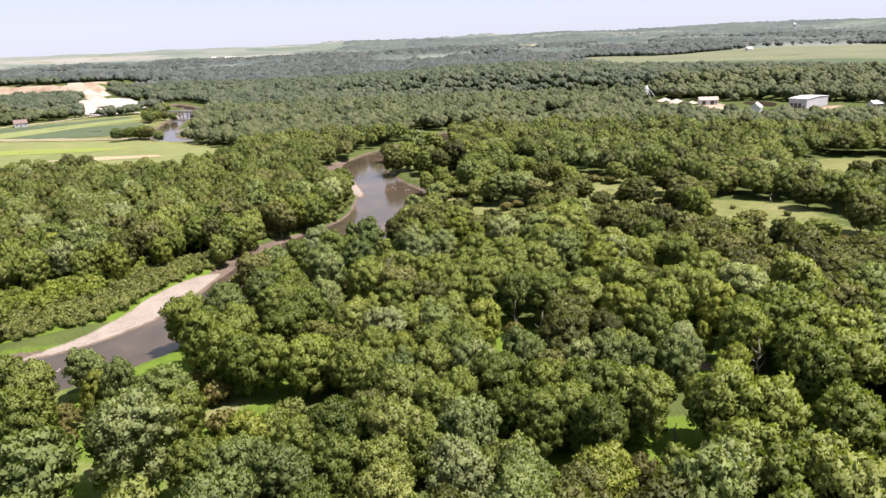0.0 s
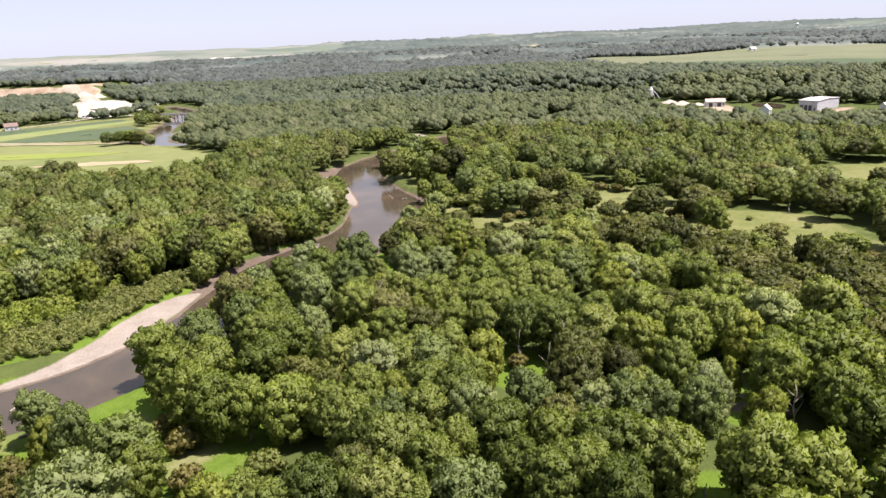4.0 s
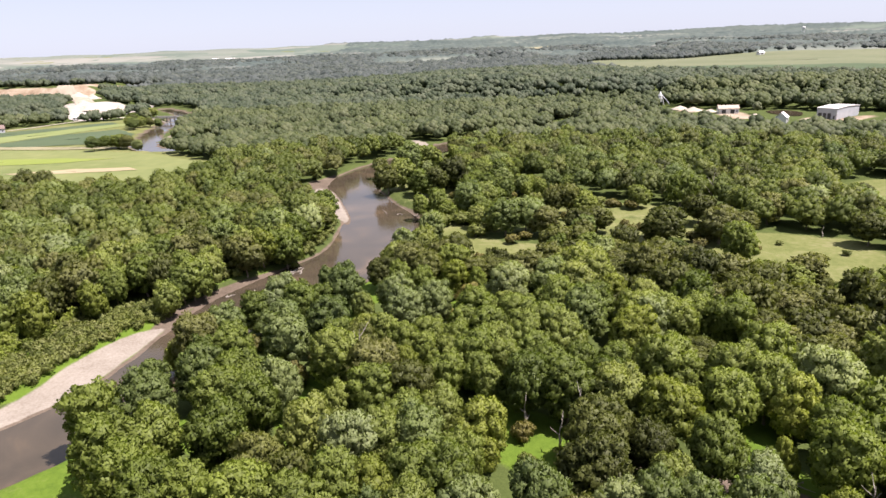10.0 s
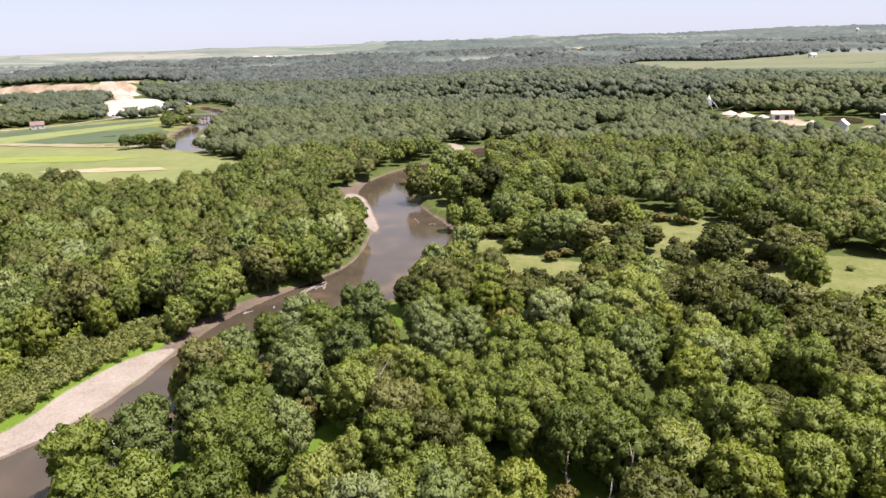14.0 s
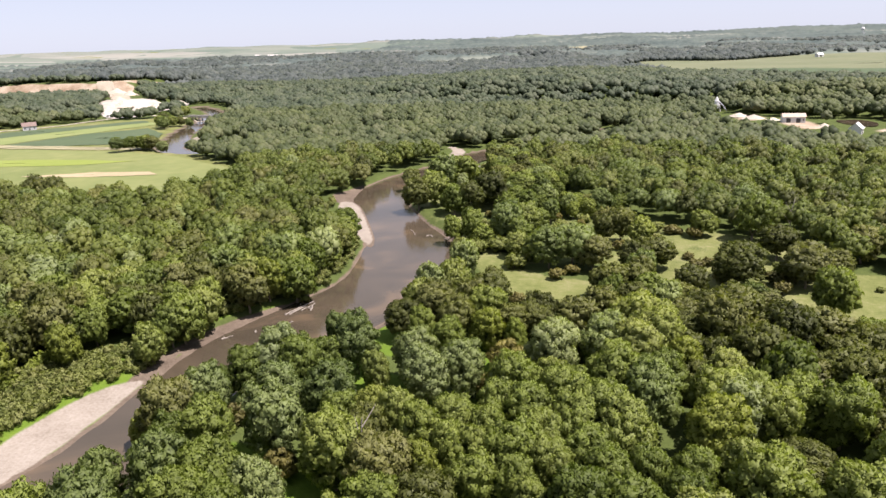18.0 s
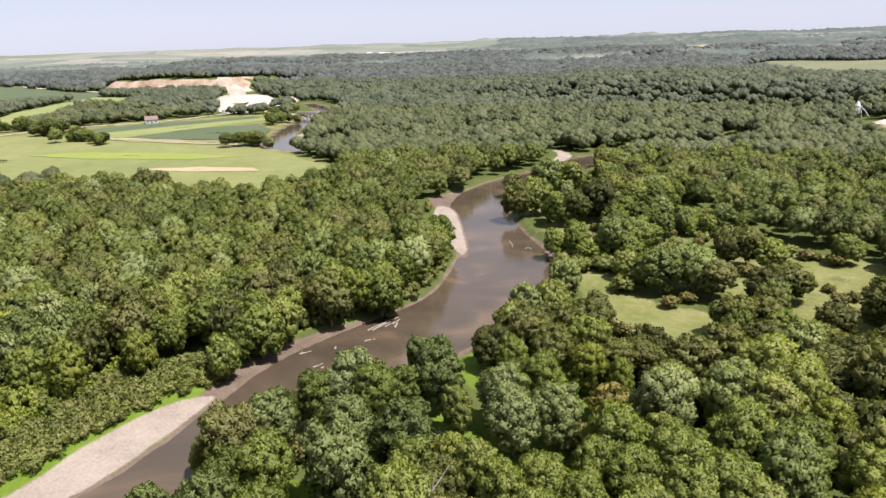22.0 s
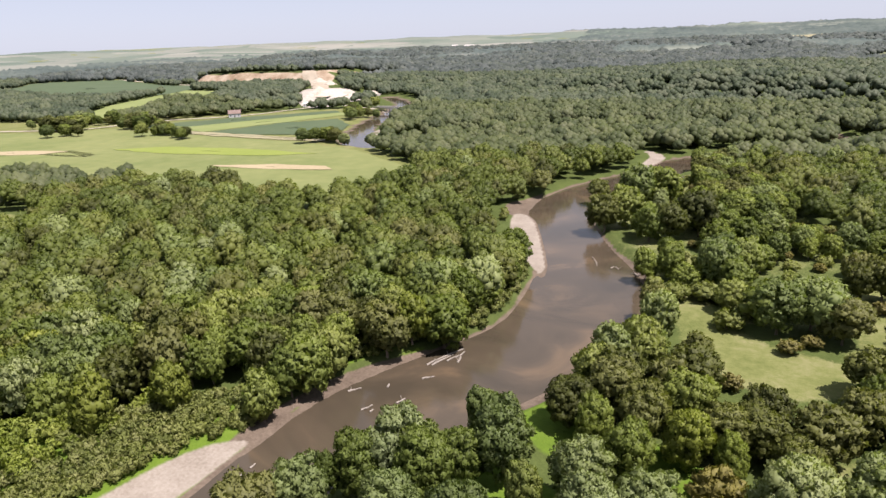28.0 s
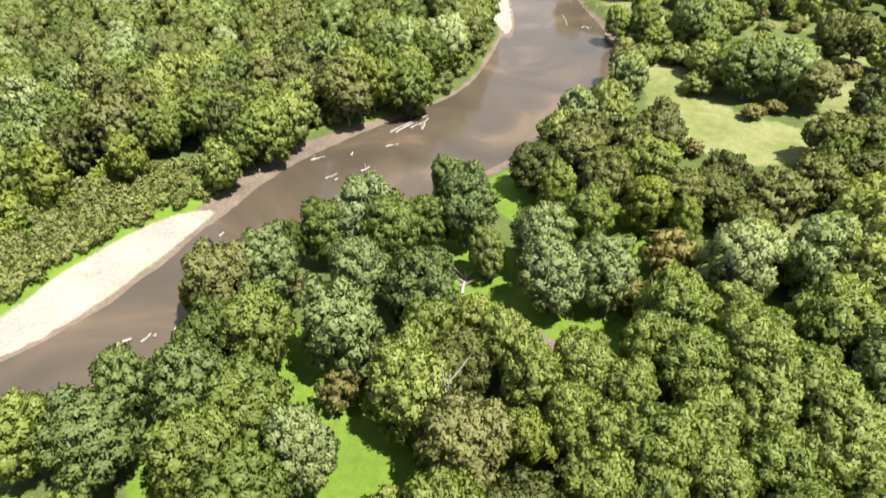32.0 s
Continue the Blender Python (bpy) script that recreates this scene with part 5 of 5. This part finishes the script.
def building(name, x, y, turn, w, d, h, rise, walls, roof, label, category, doors=(), windows=()):
    """A gabled building: four walls, two roof slopes, doors and windows set in its long front."""
    root = tagged(new(name), label, category)
    z = float(land([x], [y])[0])
    root.matrix_basis = pose(x, y, z - 0.2, 0, 0, turn)
    t = 0.25
    for x0, x1, y0, y1 in ((-w / 2, w / 2, -d / 2, -d / 2 + t), (-w / 2, w / 2, d / 2 - t, d / 2)):
        bm = bmesh.new()
        box(bm, x0, x1, y0, y1, 0, h)
        part("wall", bm, walls, root)
    for sx in (-1, 1):
        bm = bmesh.new()
        prof = [(-d / 2 + t, 0), (d / 2 - t, 0), (d / 2 - t, h), (0, h + rise), (-d / 2 + t, h)]
        xa, xb = sorted((sx * w / 2, sx * (w / 2 - t)))
        lo = [bm.verts.new((xa, py, pz)) for py, pz in prof]
        hi = [bm.verts.new((xb, py, pz)) for py, pz in prof]
        bm.faces.new(lo[::-1]), bm.faces.new(hi)
        for i in range(5):
            bm.faces.new((lo[i], lo[(i + 1) % 5], hi[(i + 1) % 5], hi[i]))
        part("gable_wall", bm, walls, root)
    for sy in (-1, 1):
        bm = bmesh.new()
        e, o = 0.5, 0.18
        a, b = (sy * (d / 2 + e), h - e * rise / (d / 2) + 0.05), (0, h + rise + 0.05)
        v = [bm.verts.new((px, q[0], q[1] + dz)) for dz in (0, o) for px, q in ((-w / 2 - e, a), (w / 2 + e, a), (w / 2 + e, b), (-w / 2 - e, b))]
        for f in ((0, 3, 2, 1), (4, 5, 6, 7), (0, 1, 5, 4), (1, 2, 6, 5), (2, 3, 7, 6), (3, 0, 4, 7)):
            bm.faces.new([v[i] for i in f])
        part("roof_slope", bm, roof, root)
    for px, pw, ph in doors:
        bm = bmesh.new()
        box(bm, px - pw / 2, px + pw / 2, -d / 2 - 0.06, -d / 2 + 0.02, 0.2, 0.2 + ph)
        part("door", bm, DARK, root)
    for px, pz in windows:
        bm = bmesh.new()
        box(bm, px - 0.6, px + 0.6, -d / 2 - 0.06, -d / 2 + 0.02, pz, pz + 1.3)
        part("window", bm, DARK, root)
    return root


building("warehouse", 275, 595, -52, 15, 34, 8.0, 0.8, STEEL, ROOF_PALE, "long pale metal warehouse with loading doors", "warehouse", ((-5, 2.6, 4.2), (-1.5, 2.6, 4.2), (2, 2.6, 4.2), (5.5, 1.2, 2.4)))
building("workshop", 207, 641, -8, 16, 9, 4.6, 2.2, WHITE, ROOF_TAN, "white workshop with a tan metal roof", "building", ((-4, 3.2, 3.4), (3, 3.2, 3.4)), ((6.5, 1.8),))
building("storage_shed", 225, 576, 58, 9, 8, 4.4, 3.4, WHITE, WHITE, "small bright white storage shed", "shed", ((0, 3, 3.2),))
building("cottage", 320, 577, 10, 9, 7, 3.4, 2.2, WHITE, ROOF_PALE, "small white house at the wood's edge", "house", ((0, 1.1, 2.1),), ((-3, 1.3), (3, 1.3)))
building("farmhouse", -486, 703, 38, 12, 9, 4.2, 3.2, STEEL, ROOF_DARK, "grey farmhouse with a brown shingle roof", "house", ((0, 1.2, 2.2),), ((-4, 1.4), (4, 1.4)))
building("quarry_office", -464, 806, 30, 9, 6, 3.6, 1.6, WHITE, ROOF_PALE, "small white office at the quarry", "building", ((0, 1.2, 2.2),), ((-3, 1.4),))
building("machine_shed", 330, 1045, -6, 26, 12, 5.0, 2.0, WHITE, ROOF_PALE, "long white machine shed on the upland", "shed", ((-6, 4, 4), (4, 4, 4)))
building("barn", 640, 1712, 20, 14, 10, 5.5, 4.0, WHITE, ROOF_PALE, "white barn among upland fields", "barn", ((0, 4, 4),))
building("barn", -1075, 3000, 10, 40, 16, 7, 3, WHITE, ROOF_PALE, "long white barn on the far plain", "barn", ((0, 5, 5),))
building("barn", -1135, 2985, 10, 24, 14, 7, 3, WHITE, ROOF_PALE, "long white barn on the far plain", "barn", ((0, 5, 5),))


def grain_leg(x, y):
    root = tagged(new("gravel_tower"), "white pointed loading tower at the yard", "tower")
    root.location = (x, y, float(land([x], [y])[0]) - 0.2)
    for sx in (-1, 1):
        for sy in (-1, 1):
            bm = bmesh.new()
            limb(bm, (sx * 3.2, sy * 3.2, 0), (sx * 0.8, sy * 0.8, 11), 0.3, 0.25, 6)
            part("leg", bm, WHITE, root)
    bm = bmesh.new()
    limb(bm, (0, 0, 3.5), (0, 0, 9.5), 2.1, 1.8, 10)
    part("bin", bm, WHITE, root)
    bm = bmesh.new()
    limb(bm, (0, 0, 9.6), (0, 0, 13.5), 2.2, 0.3, 10)
    part("cone_roof", bm, WHITE, root)
    bm = bmesh.new()
    limb(bm, (9, -3, 0.5), (0.5, 0, 11), 0.5, 0.5, 6)
    part("conveyor", bm, STEEL, root)


grain_leg(173, 733)


def gravel_pile(x, y, wide, tall):
    """A rough cone of tipped gravel."""
    root = new("gravel_pile")
    tagged(root, "pale heap of tipped gravel on bare ground", "gravel pile", "gravel heaps")
    root.location = (x, y, float(land([x], [y])[0]) - 0.2)
    bm = bmesh.new()
    rings = []
    for k in range(6):
        u = k / 5
        rings.append([bm.verts.new((math.cos(a) * wide * (1 - u * 0.93) * rng.uniform(0.85, 1.15), math.sin(a) * wide * (1 - u * 0.93) * rng.uniform(0.85, 1.15), tall * u**0.9 * rng.uniform(0.93, 1.05))) for a in np.linspace(0, 2 * math.pi, 14, endpoint=False)])
    for lo, hi in zip(rings, rings[1:]):
        for i in range(14):
            bm.faces.new((lo[i], lo[(i + 1) % 14], hi[(i + 1) % 14], hi[i]))
    bm.faces.new(rings[-1])
    part("mound", bm, CROP["road"], root)


for row in ((181, 690, 8, 3), (186, 668, 9, 3.5), (197, 655, 6, 2.2), (219, 612, 5, 2.5), (-470, 850, 10, 5), (-505, 900, 14, 7), (-478, 930, 9, 5), (-540, 950, 12, 6), (-450, 900, 8, 4), (-462, 965, 10, 5), (-580, 1045, 12, 7), (-640, 1110, 14, 8)):
    gravel_pile(*row)


def water_tower(x, y):
    root = tagged(new("water_tower"), "white water tower near the skyline", "water tower")
    root.location = (x, y, float(land([x], [y])[0]))
    for k in range(4):
        bm = bmesh.new()
        a = k * math.pi / 2
        limb(bm, (math.cos(a) * 6, math.sin(a) * 6, 0), (math.cos(a) * 4.5, math.sin(a) * 4.5, 26), 0.7, 0.6, 6)
        part("leg", bm, WHITE, root)
    bm = bmesh.new()
    bmesh.ops.create_uvsphere(bm, u_segments=14, v_segments=8, radius=7)
    bmesh.ops.translate(bm, verts=bm.verts, vec=(0, 0, 30))
    part("tank", bm, WHITE, root)


water_tower(1395, 3232)


def bridge():
    root = tagged(new("road_bridge"), "pale concrete road bridge on round piers", "bridge")
    root.matrix_basis = pose(-336, 770, 0, 0, 0, -14)
    bm = bmesh.new()
    box(bm, -24, 24, -4.2, 4.2, 4.2, 5.1)
    part("deck", bm, CONCRETE, root)
    for sy in (-1, 1):
        bm = bmesh.new()
        box(bm, -24, 24, sy * 4.0 - 0.15, sy * 4.0 + 0.15, 5.1, 6.0)
        part("railing", bm, CONCRETE, root)
    for px in (-14, -5, 5, 14):
        pier = bmesh.new()
        for sy in (-2.6, 2.6):
            limb(pier, (px, sy, -3), (px, sy, 3.6), 0.55, 0.55, 8)
        box(pier, px - 0.6, px + 0.6, -3.8, 3.8, 3.6, 4.2)
        part("pier", pier, CONCRETE, root)


bridge()


def pond():
    a = np.linspace(0, 2 * np.pi, 40, endpoint=False)
    v = np.column_stack([249 + 12 * np.cos(a), 628 + (21 + 3 * np.sin(3 * a)) * np.sin(a)])
    level = land(v[:, 0], v[:, 1]).max() + 0.3
    v = np.vstack([np.column_stack([v, np.full(40, level)]), [249, 628, level]])
    i = np.arange(40)
    tagged(new("pond_water", mesh_from("pond_water", v, np.stack([i, (i + 1) % 40, np.full(40, 40)], -1), WATER)), "dark still pond behind the yard", "pond", kind="structure")


pond()

# models that found no place are taken away again
for (kind, grade), models in KINDS.items():
    for i, root in enumerate(models):
        if (kind, grade, i) not in USED:
            for ob in (*root.children_recursive, root):
                bpy.data.objects.remove(ob)
